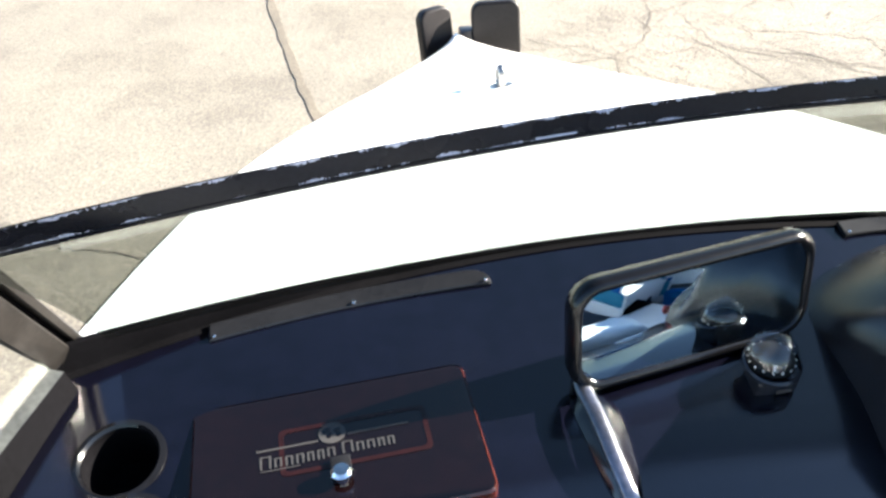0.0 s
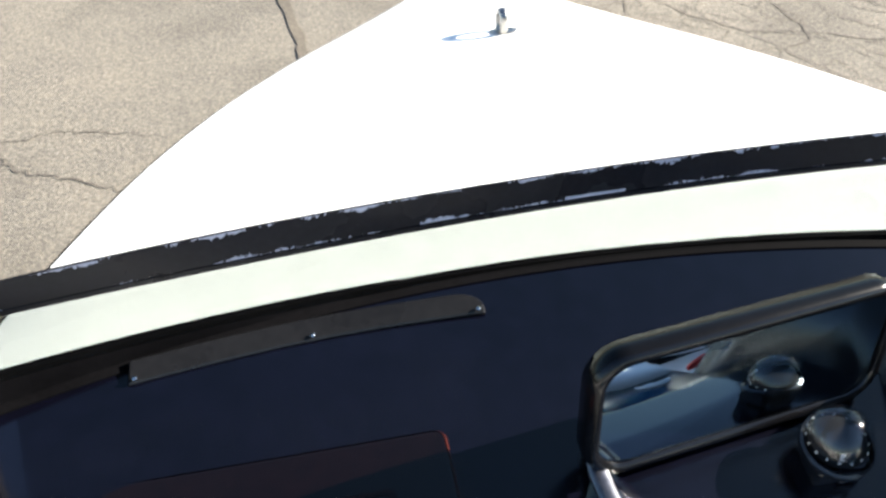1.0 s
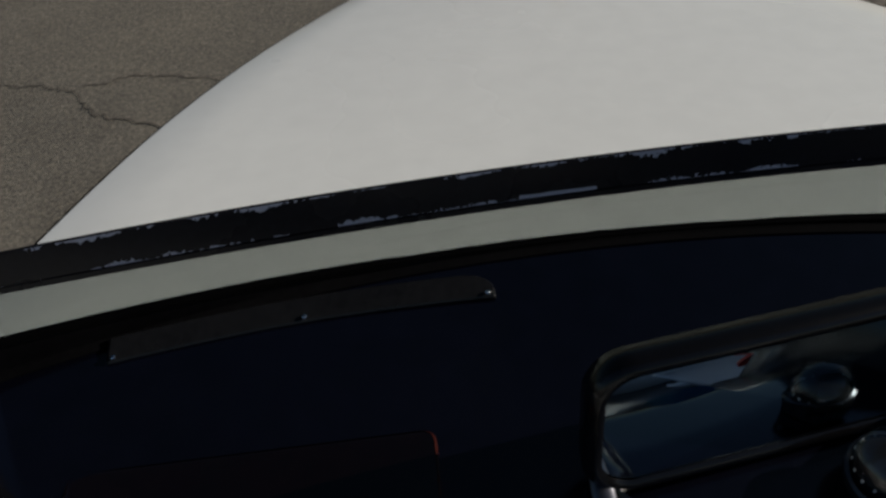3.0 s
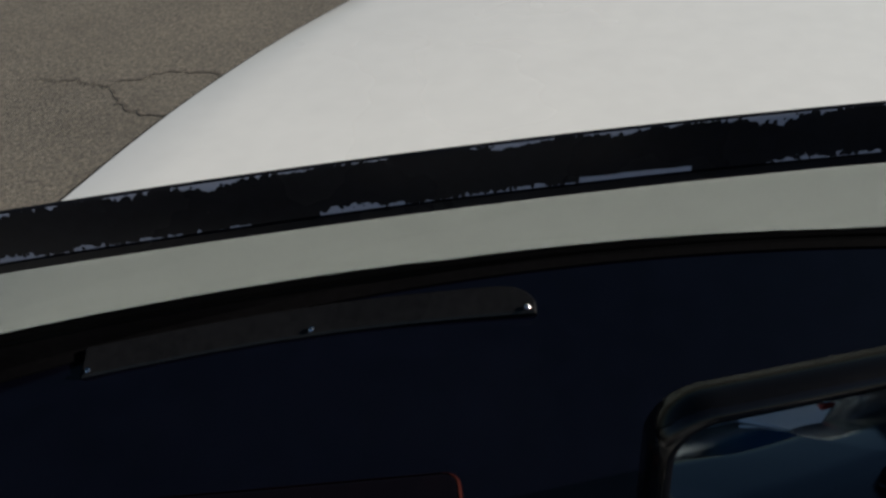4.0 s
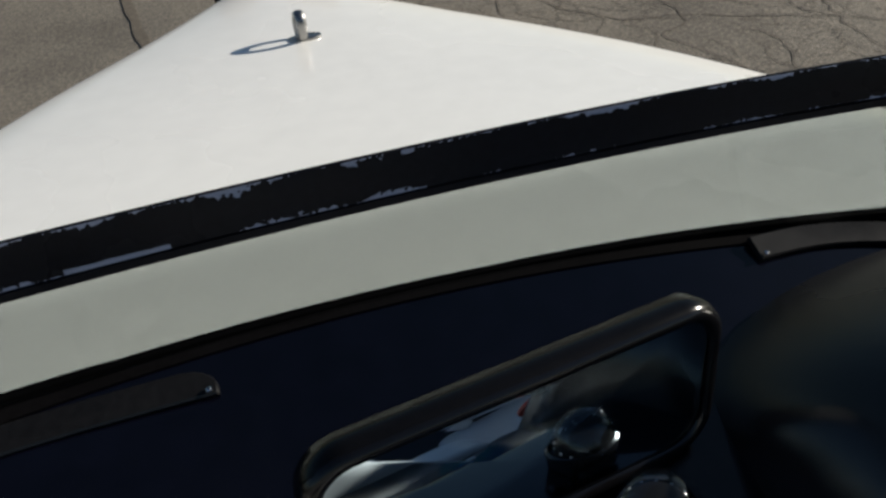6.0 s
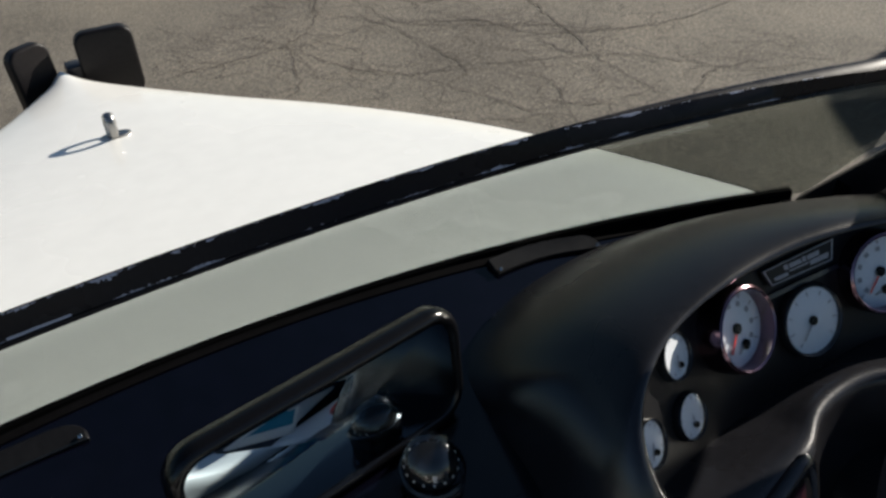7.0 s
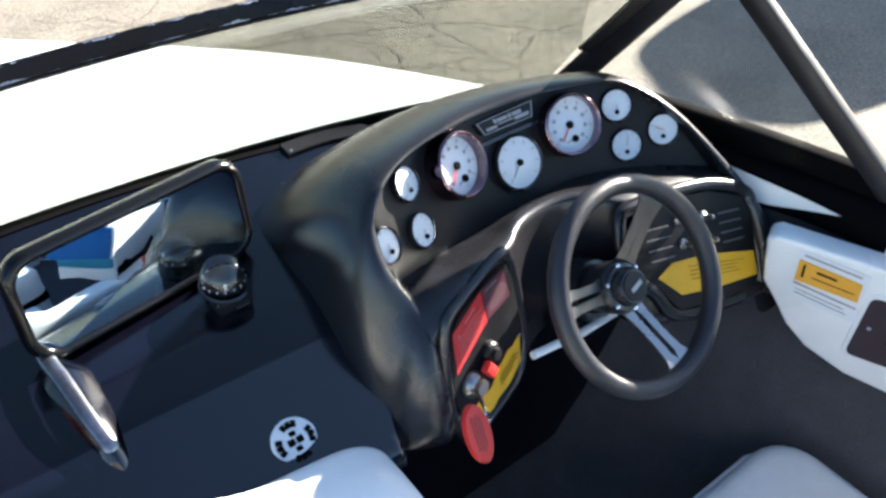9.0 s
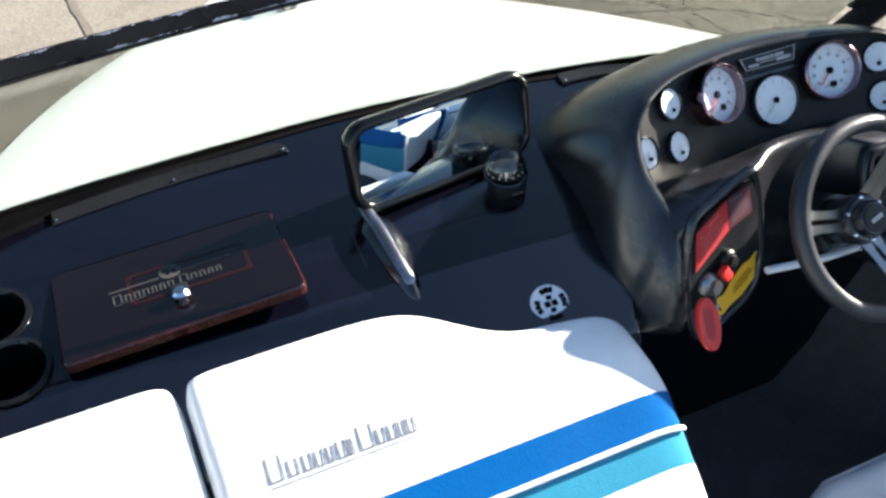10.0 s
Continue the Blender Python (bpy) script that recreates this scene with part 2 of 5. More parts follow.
# ---- mesh helpers ----
def thing(name, label, category, at=(0, 0, 0), group="", kind=""):
    ob = new(name)
    ob.location = at
    ob.empty_display_size = 0.05
    return tagged(ob, label, category, group, kind)


def finish(bm, mats, smooth=True, flip=False):
    bmesh.ops.recalc_face_normals(bm, faces=bm.faces)
    me = bpy.data.meshes.new("mesh")
    for f in bm.faces:
        f.smooth = smooth
    bm.to_mesh(me)
    bm.free()
    for m in mats if isinstance(mats, (list, tuple)) else [mats]:
        me.materials.append(m)
    return me


def part(name, bm, mats, parent, label="", smooth=True, angle=35, subsurf=0):
    """Link a bmesh (in world metres) as one mesh under a thing or a part."""
    me = finish(bm, mats, smooth)
    ob = new(name, me)
    ob.parent = parent
    at, p = Vector(), parent
    while p:
        at += p.location
        p = p.parent
    me.transform(Matrix.Translation(-at))
    if smooth:
        me.set_sharp_from_angle(angle=radians(angle))
    if subsurf:
        mod = ob.modifiers.new("smooth", "SUBSURF")
        mod.levels = mod.render_levels = subsurf
    if label:
        tagged(ob, label)
    return ob


def frame_of(at, normal, up=(0, 0, 1)):
    """A matrix whose z is the normal, y the upward direction within the plane."""
    z = Vector(normal).normalized()
    x = Vector(up).cross(z).normalized()
    y = z.cross(x)
    return Matrix.Translation(at) @ Matrix((x, y, z)).transposed().to_4x4()


def box(size, m=Matrix(), bevel=0.0, segs=2, bm=None):
    bm2 = bmesh.new()
    bmesh.ops.create_cube(bm2, size=1.0)
    bmesh.ops.scale(bm2, vec=size, verts=bm2.verts)
    if bevel:
        bmesh.ops.bevel(bm2, geom=bm2.edges[:], offset=bevel, segments=segs, affect="EDGES", profile=0.6)
    bm2.transform(m)
    return join(bm, bm2)


def join(bm, bm2, index=None):
    if index is not None:
        for f in bm2.faces:
            f.material_index = index
    if bm is None:
        return bm2
    me = bpy.data.meshes.new("tmp")
    bm2.to_mesh(me)
    bm2.free()
    bm.from_mesh(me)
    bpy.data.meshes.remove(me)
    return bm


def lathe(profile, m=Matrix(), n=40):
    """Turn (radius, height) pairs round z."""
    bm = bmesh.new()
    rings = []
    for r, h in profile:
        if r < 1e-6:
            rings.append([bm.verts.new((0, 0, h))])
        else:
            rings.append([bm.verts.new((r * math.cos(2 * math.pi * k / n), r * math.sin(2 * math.pi * k / n), h)) for k in range(n)])
    for a, b in zip(rings, rings[1:]):
        for k in range(n):
            q = [a[k % len(a)], a[(k + 1) % len(a)], b[(k + 1) % len(b)], b[k % len(b)]]
            q = list(dict.fromkeys(q))
            if len(q) > 2:
                bm.faces.new(q)
    bm.transform(m)
    return bm


def loft(rings, closed=False, caps=False):
    bm = bmesh.new()
    vs = [[bm.verts.new(p) for p in r] for r in rings]
    for a, b in zip(vs, vs[1:]):
        n = len(a)
        for k in range(n if closed else n - 1):
            bm.faces.new((a[k], a[(k + 1) % n], b[(k + 1) % n], b[k]))
    if caps:
        bm.faces.new(vs[0])
        bm.faces.new(vs[-1][::-1])
    return bm


def tube(points, radius, n=12, caps=True):
    """A round bar along points; radius is one number or one for each point."""
    pts = [Vector(p) for p in points]
    rad = radius if isinstance(radius, (list, tuple)) else [radius] * len(pts)
    rings, side = [], None
    for i, p in enumerate(pts):
        d = (pts[min(i + 1, len(pts) - 1)] - pts[max(i - 1, 0)]).normalized()
        ref = side if side else (Vector((0, 0, 1)) if abs(d.z) < 0.9 else Vector((1, 0, 0)))
        u = (ref - d * ref.dot(d)).normalized()
        side = u
        w = d.cross(u)
        rings.append([p + (u * math.cos(2 * math.pi * k / n) + w * math.sin(2 * math.pi * k / n)) * rad[i] for k in range(n)])
    return loft(rings, True, caps)


def bar(path, section, ups):
    """Sweep a closed section of (across, up) pairs along points, with an up direction at each."""
    pts = [Vector(p) for p in path]
    rings = []
    for i, p in enumerate(pts):
        d = (pts[min(i + 1, len(pts) - 1)] - pts[max(i - 1, 0)]).normalized()
        u = Vector(ups[i] if isinstance(ups, list) else ups)
        u = (u - d * u.dot(d)).normalized()
        a = d.cross(u)
        rings.append([p + a * s + u * t for s, t in section])
    return loft(rings, True, True)


def rounded(w, h, r, n=5):
    """Outline of a rounded rectangle, counter-clockwise."""
    out = []
    for cx, cy, a0 in ((w / 2 - r, h / 2 - r, 0), (-w / 2 + r, h / 2 - r, 90), (-w / 2 + r, -h / 2 + r, 180), (w / 2 - r, -h / 2 + r, 270)):
        out += [(cx + r * math.cos(radians(a0 + 90 * k / n)), cy + r * math.sin(radians(a0 + 90 * k / n))) for k in range(n + 1)]
    return out


def slab(outline, depth, m=Matrix(), bevel=0.0, segs=2):
    """Extrude an outline in its own plane from z = 0 to depth, with a softened top edge."""
    bm = bmesh.new()
    f = bm.faces.new([bm.verts.new((x, y, 0)) for x, y in outline])
    top = bmesh.ops.extrude_face_region(bm, geom=[f])
    vs = [g for g in top["geom"] if isinstance(g, bmesh.types.BMVert)]
    bmesh.ops.translate(bm, vec=(0, 0, depth), verts=vs)
    if bevel:
        edges = [e for e in bm.edges if all(v in vs for v in e.verts)]
        bmesh.ops.bevel(bm, geom=edges, offset=bevel, segments=segs, affect="EDGES", profile=0.6)
    bm.transform(m)
    return bm


def letters(text, size, m, depth=0.0004):
    """Raised characters in the built-in font, as a bmesh."""
    cu = bpy.data.curves.new("text", "FONT")
    cu.body, cu.size, cu.extrude, cu.align_x, cu.align_y = text, size, depth, "CENTER", "CENTER"
    ob = bpy.data.objects.new("text", cu)
    scene.collection.objects.link(ob)
    me = bpy.data.meshes.new_from_object(ob.evaluated_get(bpy.context.evaluated_depsgraph_get()))
    bpy.data.objects.remove(ob)
    bm = bmesh.new()
    bm.from_mesh(me)
    bm.transform(m)
    return bm


def smooth_path(points, per=6):
    """Catmull-Rom through the points."""
    p = [Vector(q) for q in points]
    p = [2 * p[0] - p[1]] + p + [2 * p[-1] - p[-2]]
    out = []
    for i in range(1, len(p) - 2):
        for k in range(per):
            t = k / per
            a, b, c, d = p[i - 1], p[i], p[i + 1], p[i + 2]
            out.append(0.5 * (2 * b + (c - a) * t + (2 * a - 5 * b + 4 * c - d) * t * t + (3 * b - a - 3 * c + d) * t ** 3))
    return out + [p[-2]]


def table(x, xs, ys):
    return float(np.interp(x, xs, ys))


# ---- the boat's lines: x to starboard, y to the bow ----
# On its trailer she lists a little to starboard, so heights fall with x.
GUN_Y = [-4.6, -3.0, -1.5, -0.63, -0.30, -0.15, 0.0, 0.15, 0.30, 0.50, 0.70, 0.90, 1.08, 1.22, 1.32, 1.37, 1.40]
GUN_X = [1.05, 1.18, 1.19, 1.10, 0.965, 0.885, 0.829, 0.793, 0.752, 0.681, 0.579, 0.437, 0.277, 0.150, 0.067, 0.030, 0.0]
BOW = 1.398


def fair(x, xs, ys):
    """Smooth curve through a table: cubic pieces whose slopes never overshoot."""
    x = min(max(x, xs[0]), xs[-1])
    i = max(k for k in range(len(xs) - 1) if xs[k] <= x)

    def grade(k):
        if k == 0 or k == len(xs) - 1:
            k0 = min(max(k - 1, 0), len(xs) - 2)
            return (ys[k0 + 1] - ys[k0]) / (xs[k0 + 1] - xs[k0])
        a = (ys[k] - ys[k - 1]) / (xs[k] - xs[k - 1])
        b = (ys[k + 1] - ys[k]) / (xs[k + 1] - xs[k])
        return 0.0 if a * b <= 0 else 2 * a * b / (a + b)
    h = xs[i + 1] - xs[i]
    t = (x - xs[i]) / h
    return (1 + 2 * t) * (1 - t) ** 2 * ys[i] + t * (1 - t) ** 2 * h * grade(i) + t * t * (3 - 2 * t) * ys[i + 1] + t * t * (t - 1) * h * grade(i + 1)


def curve(x, powers):
    return sum(k * x ** i for i, k in enumerate(powers))


def half_beam(y):
    return fair(y, GUN_Y, GUN_X)


def centre(y):
    return (0.0591 + 0.0017 * y - 0.0332 * y * y) * table(y, [-0.8, -0.15], [0, 1])


def deck_edge(y, x=0.0):
    z = 1.4361 - 0.183 * y + 0.0431 * y * y if y > 0 else max(1.30, 1.4361 + 0.03 * y)
    return z - 0.0456 * x * table(y, [-0.8, -0.1], [0.4, 1])


def deck_z(x, y):
    w = max(half_beam(y), 0.02)
    return deck_edge(y, x) + 0.018 * max(0.0, 1 - ((x - centre(y)) / w) ** 2)


def base_y(x):
    """Foot of the windscreen along the deck."""
    return curve(x, (0.1748, 0.0286, -0.2213, -0.0091, 0.0094, 0.0306))


def trim_z(x):
    return curve(x, (1.4214, -0.0406, 0.0509, -0.0205, -0.0222))


def rail(x):
    """Upper edge of the windscreen's top rail."""
    return Vector((x, curve(x, (-0.1646, 0.0159, -0.0985, 0.0536, -0.0916, 0.0294)), curve(x, (1.8189, -0.0154, -0.0505, -0.0474, 0.0380))))


def rail_low(x):
    """Lower edge of the rail, where the glass begins."""
    return Vector((x, curve(x, (-0.1673, 0.0083, -0.1418, 0.0053, 0.0843, -0.0013)), curve(x, (1.7920, -0.0106, -0.0430, -0.0217, -0.0303))))


def dash_z(y, x=-0.2):
    return table(y, [-0.46, -0.376, -0.28, -0.20, -0.07, 0.09, 0.3], [1.285, 1.328, 1.372, 1.392, 1.408, 1.422, 1.44]) - 0.040 * (x + 0.2)


# ================= setting =================
bm = bmesh.new()
bmesh.ops.create_grid(bm, x_segments=40, y_segments=40, size=1500)
ground = tagged(new("ground", finish(bm, ASPHALT)), "sun-bleached cracked asphalt of a parking lot", "ground", kind="structure")


def strip(points, width, rng, jitter=0.3, taper=True, z=0.004):
    """A ragged flat ribbon along points on the ground."""
    path = smooth_path([(x, y, z) for x, y in points], 8)
    left, right = [], []
    for i, p in enumerate(path):
        d = (path[min(i + 1, len(path) - 1)] - path[max(i - 1, 0)]).normalized()
        s = Vector((-d.y, d.x, 0))
        f = min(1, 4 * min(i, len(path) - 1 - i) / len(path) + 0.25) if taper else 1
        p = p + s * rng.uniform(-1, 1) * width * jitter * (4.0 if taper else 0.3)
        left.append(p + s * width * f * rng.uniform(1 - jitter, 1 + jitter) / 2)
        right.append(p - s * width * f * rng.uniform(1 - jitter, 1 + jitter) / 2)
    return loft([left, right])


rng = random.Random(4)
CRACKS = [
    [(2.24, 2.98), (2.39, 2.68), (2.33, 2.43), (2.54, 2.28)],
    [(2.44, 3.58), (2.49, 3.28), (2.64, 3.18), (2.66, 2.93), (2.78, 2.77)],
    [(2.24, 3.98), (2.58, 3.93), (2.91, 3.68), (3.24, 3.58)],
    [(1.67, 4.16), (1.78, 4.48), (2.14, 4.63), (2.24, 4.98)],
    [(2.10, 3.09), (1.78, 3.18), (1.53, 3.48), (1.36, 3.90)],
    [(2.79, 2.08), (3.08, 2.23), (3.24, 2.28), (3.64, 2.18)],
    [(1.36, 3.90), (1.23, 3.38), (0.94, 3.18)],
    [(1.95, 5.31), (1.89, 4.81), (1.67, 4.16), (1.36, 3.90), (0.98, 3.88), (0.44, 3.87)],
    [(1.67, 4.16), (1.96, 3.91), (2.10, 3.09), (1.92, 2.92), (2.10, 2.54), (2.24, 2.18)],
    [(2.91, 3.88), (2.89, 3.48), (2.85, 3.12), (2.78, 2.77), (2.79, 2.46), (2.79, 2.08)],
    [(2.00, 3.89), (2.44, 3.58), (2.60, 3.43), (2.83, 3.25), (2.81, 3.06)],
    [(1.99, 4.58), (2.06, 3.85), (2.40, 3.53), (2.87, 3.18), (3.14, 2.88)],
    [(2.10, 3.09), (2.44, 2.93), (2.78, 2.77)],
    [(-2.36, 2.92), (-2.03, 2.86), (-1.89, 2.81), (-1.61, 2.86), (-1.40, 2.83), (-1.06, 2.73)],
    [(-1.89, 2.81), (-1.74, 2.62), (-1.58, 2.53), (-1.37, 2.44), (-1.16, 2.32)],
    [(1.17, 4.17), (1.47, 3.84), (2.00, 3.89)],
    [(2.29, 3.90), (2.52, 3.51), (2.72, 3.16), (3.44, 2.88), (4.24, 2.93)],
    [(2.14, 4.18), (2.54, 4.48), (3.04, 4.88), (3.64, 5.58)],
    [(2.78, 2.77), (3.04, 2.58), (3.24, 2.28)],
    [(1.89, 4.81), (1.53, 5.08), (1.23, 5.78)],
    [(2.91, 3.88), (3.44, 4.08), (4.13, 3.98)],
]
bm = bmesh.new()
for pts in CRACKS:
    join(bm, strip(pts, 0.0075, rng, 0.6))
net, step = {}, 0.15
main = [Vector((x, y)) for pts in CRACKS for x, y in pts if x > 0]
for i in range(-2, 26):
    for j in range(-2, 30):
        net[i, j] = Vector((0.9 + step * (i + (0.5 if j % 2 else 0)) + rng.uniform(-0.05, 0.05), 1.9 + step * j + rng.uniform(-0.05, 0.05)))
for (i, j), p in net.items():
    near = min((p - q).length for q in main)
    for k in ((i + 1, j), (i, j + 1), (i - 1, j + 1)):
        if k in net and rng.random() < 0.62 * math.exp(-(near / 0.30) ** 2):
            q = net[k]
            c = (p + q) / 2 + Vector((rng.uniform(-0.03, 0.03), rng.uniform(-0.03, 0.03)))
            join(bm, strip([p[:], c[:], q[:]], 0.0045, rng, 0.6, True, 0.0035))
cracks = tagged(new("crack", finish(bm, CRACK, False)), "dark branching cracks in the pale asphalt", "crack", kind="stuff")
bm = strip([(-1.0, 8.5), (-0.86, 6.6), (-0.77, 5.68), (-0.62, 4.4), (-0.5, 3.6), (-0.45, 3.2)], 0.05, rng, 0.35, False, 0.005)
tagged(new("tar_seam", finish(bm, TAR, False)), "faded dark tar seam running over the asphalt", "seam", kind="structure")
bm = strip([(4.97, 2.68), (5.37, 2.57), (6.27, 2.34)], 0.08, rng, 0.25, False, 0.004)
tagged(new("road_marking", finish(bm, ROAD_PAINT, False)), "worn white parking line painted on the asphalt", "road marking", kind="structure")


# ================= the boat =================
boat = thing("ski_boat", "white ski boat with a navy dashboard on a trailer", "boat")


def hull():
    ys = [-4.6, -3.5, -2.5, -1.5, -0.63, -0.3, -0.1, 0.1, 0.3, 0.5, 0.7, 0.9, 1.05, 1.2, 1.28, 1.34, 1.385]
    rings = []
    for y in ys:
        w, c = half_beam(y), centre(y)
        prof = [(1.0, -0.03), (1.0, -0.10), (0.992, -0.30), (0.90, -0.62), (0.55, -0.82), (0.0, -0.95)]
        k = max(0.0, (y - 0.2) / 1.2) ** 2
        half = [(w * a, y - 0.5 * k * (-h), h * (1 - 0.25 * k)) for a, h in prof]
        rings.append([(c + x, yy, deck_edge(y, c + x) + h) for x, yy, h in half] + [(c - x, yy, deck_edge(y, c - x) + h) for x, yy, h in half[-2::-1]])
    bm = loft(rings)
    return part("hull", bm, WHITE_GEL, boat, "white gelcoat hull side", angle=60)


hull()


def foredeck():
    bm = bmesh.new()
    nx, rows = 24, []
    ts = [k / 40 for k in range(41)]
    for t in ts:
        row = []
        for i in range(nx + 1):
            u = -1 + 2 * i / nx
            # start just under the windscreen trim, run out to the stem
            y0 = base_y(centre(0) + u * 0.80) - 0.004
            y = y0 + (BOW - y0) * t
            w = half_beam(y)
            x = centre(y) + u * (w + 0.003)
            lip = 0.006 if abs(u) > 0.985 else 0.0
            row.append(bm.verts.new((x, y, deck_z(x, y) - lip)))
        rows.append(row)
    for a, b in zip(rows, rows[1:]):
        for i in range(nx):
            bm.faces.new((a[i], a[i + 1], b[i + 1], b[i]))
    bmesh.ops.remove_doubles(bm, verts=bm.verts, dist=0.0008)
    return part("foredeck", bm, WHITE_GEL, boat, "smooth white gelcoat foredeck", angle=50)


foredeck()
for s in (1, -1):
    pts = [(centre(y) + s * (half_beam(y) + 0.005), y, deck_edge(y, s * half_beam(y)) - 0.022) for y in np.linspace(-4.6, BOW - 0.005, 90)]
    part("rub_rail", bar(pts, rounded(0.010, 0.026, 0.004, 3), (0, 0, 1)), BLACK_TRIM, boat, "black rubber rub rail")
    # side deck from the windscreen's corner to the stern
    rows = []
    for y in np.linspace(-4.6, -0.02, 30):
        w, e, c = half_beam(y), deck_edge(y, s * half_beam(y)), centre(y)
        inn = w - table(y, [-1.5, -0.63, -0.3, -0.02], [0.10, 0.05, 0.035, 0.028])
        rows.append([(c + s * w, y, e - 0.012), (c + s * (w - 0.02), y, e), (c + s * (inn + 0.02), y, e + 0.006), (c + s * inn, y, e - 0.004), (c + s * (inn - 0.012), y, e - 0.06)])
    if s < 0:
        part("side_deck", loft(rows[:22]), WHITE_GEL, boat, "white gelcoat side deck", angle=60)
        part("gunwale_cap", loft([r[:4] for r in rows[21:]]), CAP_METAL, boat, "polished metal cap on the gunwale", angle=60)
        part("cap_seal", loft([r[3:] for r in rows[21:]]), BLACK_TRIM, boat, "black seal inside the gunwale cap", angle=60)
    else:
        part("side_deck", loft([r for r in rows if r[0][1] < -0.645]), WHITE_GEL, boat, "white gelcoat side deck", angle=60)

        def skirt(y, k):
            """Inner face under the side glass, k from its upper to its lower edge."""
            w, e, c = half_beam(y), deck_edge(y, half_beam(y)), centre(y)
            inn = w - table(y, [-0.63, -0.3, -0.02], [0.05, 0.035, 0.028])
            return Vector((c + inn - 0.012 * k, y, e - 0.004 - 0.056 * k))
        ys = [-0.02 - 0.037 * k for k in range(16)] + [-0.655]
        upper = [table(y, [-0.575, -0.40, -0.34], [0.5, 0.15, 0.0]) for y in ys]
        lower = [table(y, [-0.575, -0.45], [0.5, 1.0]) for y in ys]
        part("deck_edge_seal", loft([[skirt(y, 0) + Vector((0.05, 0, 0)), skirt(y, 0) + Vector((0.02, 0, 0.010)), skirt(y, 0) + Vector((-0.002, 0, 0.002)), skirt(y, a) + Vector((-0.002, 0, 0))] for y, a in zip(ys, upper)]), BLACK_TRIM, boat, "black seal under the side glass", angle=60)
        part("inner_skirt", loft([[skirt(y, a), skirt(y, (a + b) / 2), skirt(y, b)] for y, a, b in zip(ys, upper, lower)]), WHITE_GEL, boat, "white gelcoat strip under the side glass", angle=60)
        part("skirt_seal", loft([[skirt(y, b) + Vector((-0.002, 0, 0)), skirt(y, 1) + Vector((-0.002, 0, 0)), skirt(y, 1.3) + Vector((0.02, 0, 0))] for y, b in zip(ys, lower)]), BLACK_TRIM, boat, "black seal along the coaming", angle=60)


CUPS = [(-0.676, -0.139), (-0.658, -0.242)]
CUP_R = 0.046


def dashboard():
    """Gently sloping top with a rolled aft edge; the two cup wells are left open."""
    xs = np.linspace(-0.80, 1.02, 228)
    prof_t = list(np.linspace(0, 0.94, 70)) + [0.96, 0.98, 1.0]
    rows = []
    for x in xs:
        y1 = base_y(x) - 0.015
        ye = table(x, [0.235, 0.300], [-0.435, -0.280])      # the console takes over to starboard
        row = [(x, y1 + (ye - y1) * t, dash_z(y1 + (ye - y1) * t, x)) for t in prof_t]
        row += [(x, ye - 0.015, 1.272), (x, ye - 0.017, 1.24), (x, ye + 0.005, 0.9), (x, ye + 0.005, 0.73)]
        rows.append(row)
    bm = loft(rows)
    gone = [f for f in bm.faces if any((f.calc_center_median() - Vector((cx, cy, dash_z(cy, cx)))).length < CUP_R * 1.09 for cx, cy in CUPS)]
    bmesh.ops.delete(bm, geom=gone, context="FACES")
    return part("dashboard", bm, NAVY_GEL, boat, "glossy dark navy moulded dashboard", angle=60)


dash = dashboard()


def windscreen_trim():
    """Black moulding where the windscreen meets deck and dash."""
    xs = np.linspace(-0.772, 0.90, 60)
    rows = []
    for x in xs:
        y, z = base_y(x), trim_z(x)
        yz = dash_z(y - 0.03, x)
        # the low aft lip puts the shaded gap behind the moulding into black
        rows.append([(x, y + 0.006, z - 0.03), (x, y + 0.002, z - 0.003), (x, y - 0.003, z + 0.001), (x, y - 0.011, z), (x, y - 0.013, z - 0.006), (x, y - 0.0135, min(z - 0.008, yz + 0.012)), (x, y - 0.015, yz + 0.004), (x, y - 0.027, yz + 0.0025), (x, y - 0.028, yz - 0.02)])
    return part("windscreen_trim", loft(rows), BLACK_TRIM, boat, "black rubber windscreen moulding, its aft lip in place of a shaded gap", angle=60)


windscreen_trim()
bm = bmesh.new()
rows = []
for y in np.linspace(-4.5, -0.06, 16):
    w, e = half_beam(y), deck_edge(y)
    c = centre(y)
    side = [(w - 0.030, e - 0.07), (w - 0.026, e - 0.16), (w - 0.030, e - 0.32), (w * 0.90, e - 0.42), (w * 0.82, e - 0.60), (w * 0.74, 0.735), (w * 0.68, 0.72)]
    rows.append([(c - x, y, z) for x, z in side] + [(c + x, y, z) for x, z in side[::-1]])
bm = loft(rows)
bm.verts.ensure_lookup_table()
bm.faces.new([v for v in bm.verts][-len(rows[0]):])
part("cockpit_liner", bm, CARPET, boat, "dark grey carpeted cockpit sole and sides")
bm = box((2.0, 0.06, 0.8), Matrix.Translation((0, -4.55, 0.95)), 0.01)
part("transom", bm, WHITE_GEL, boat, "white gelcoat transom")

# ================= windscreen =================
screen = thing("windscreen", "raked tinted windscreen in a chipped black frame", "windscreen")


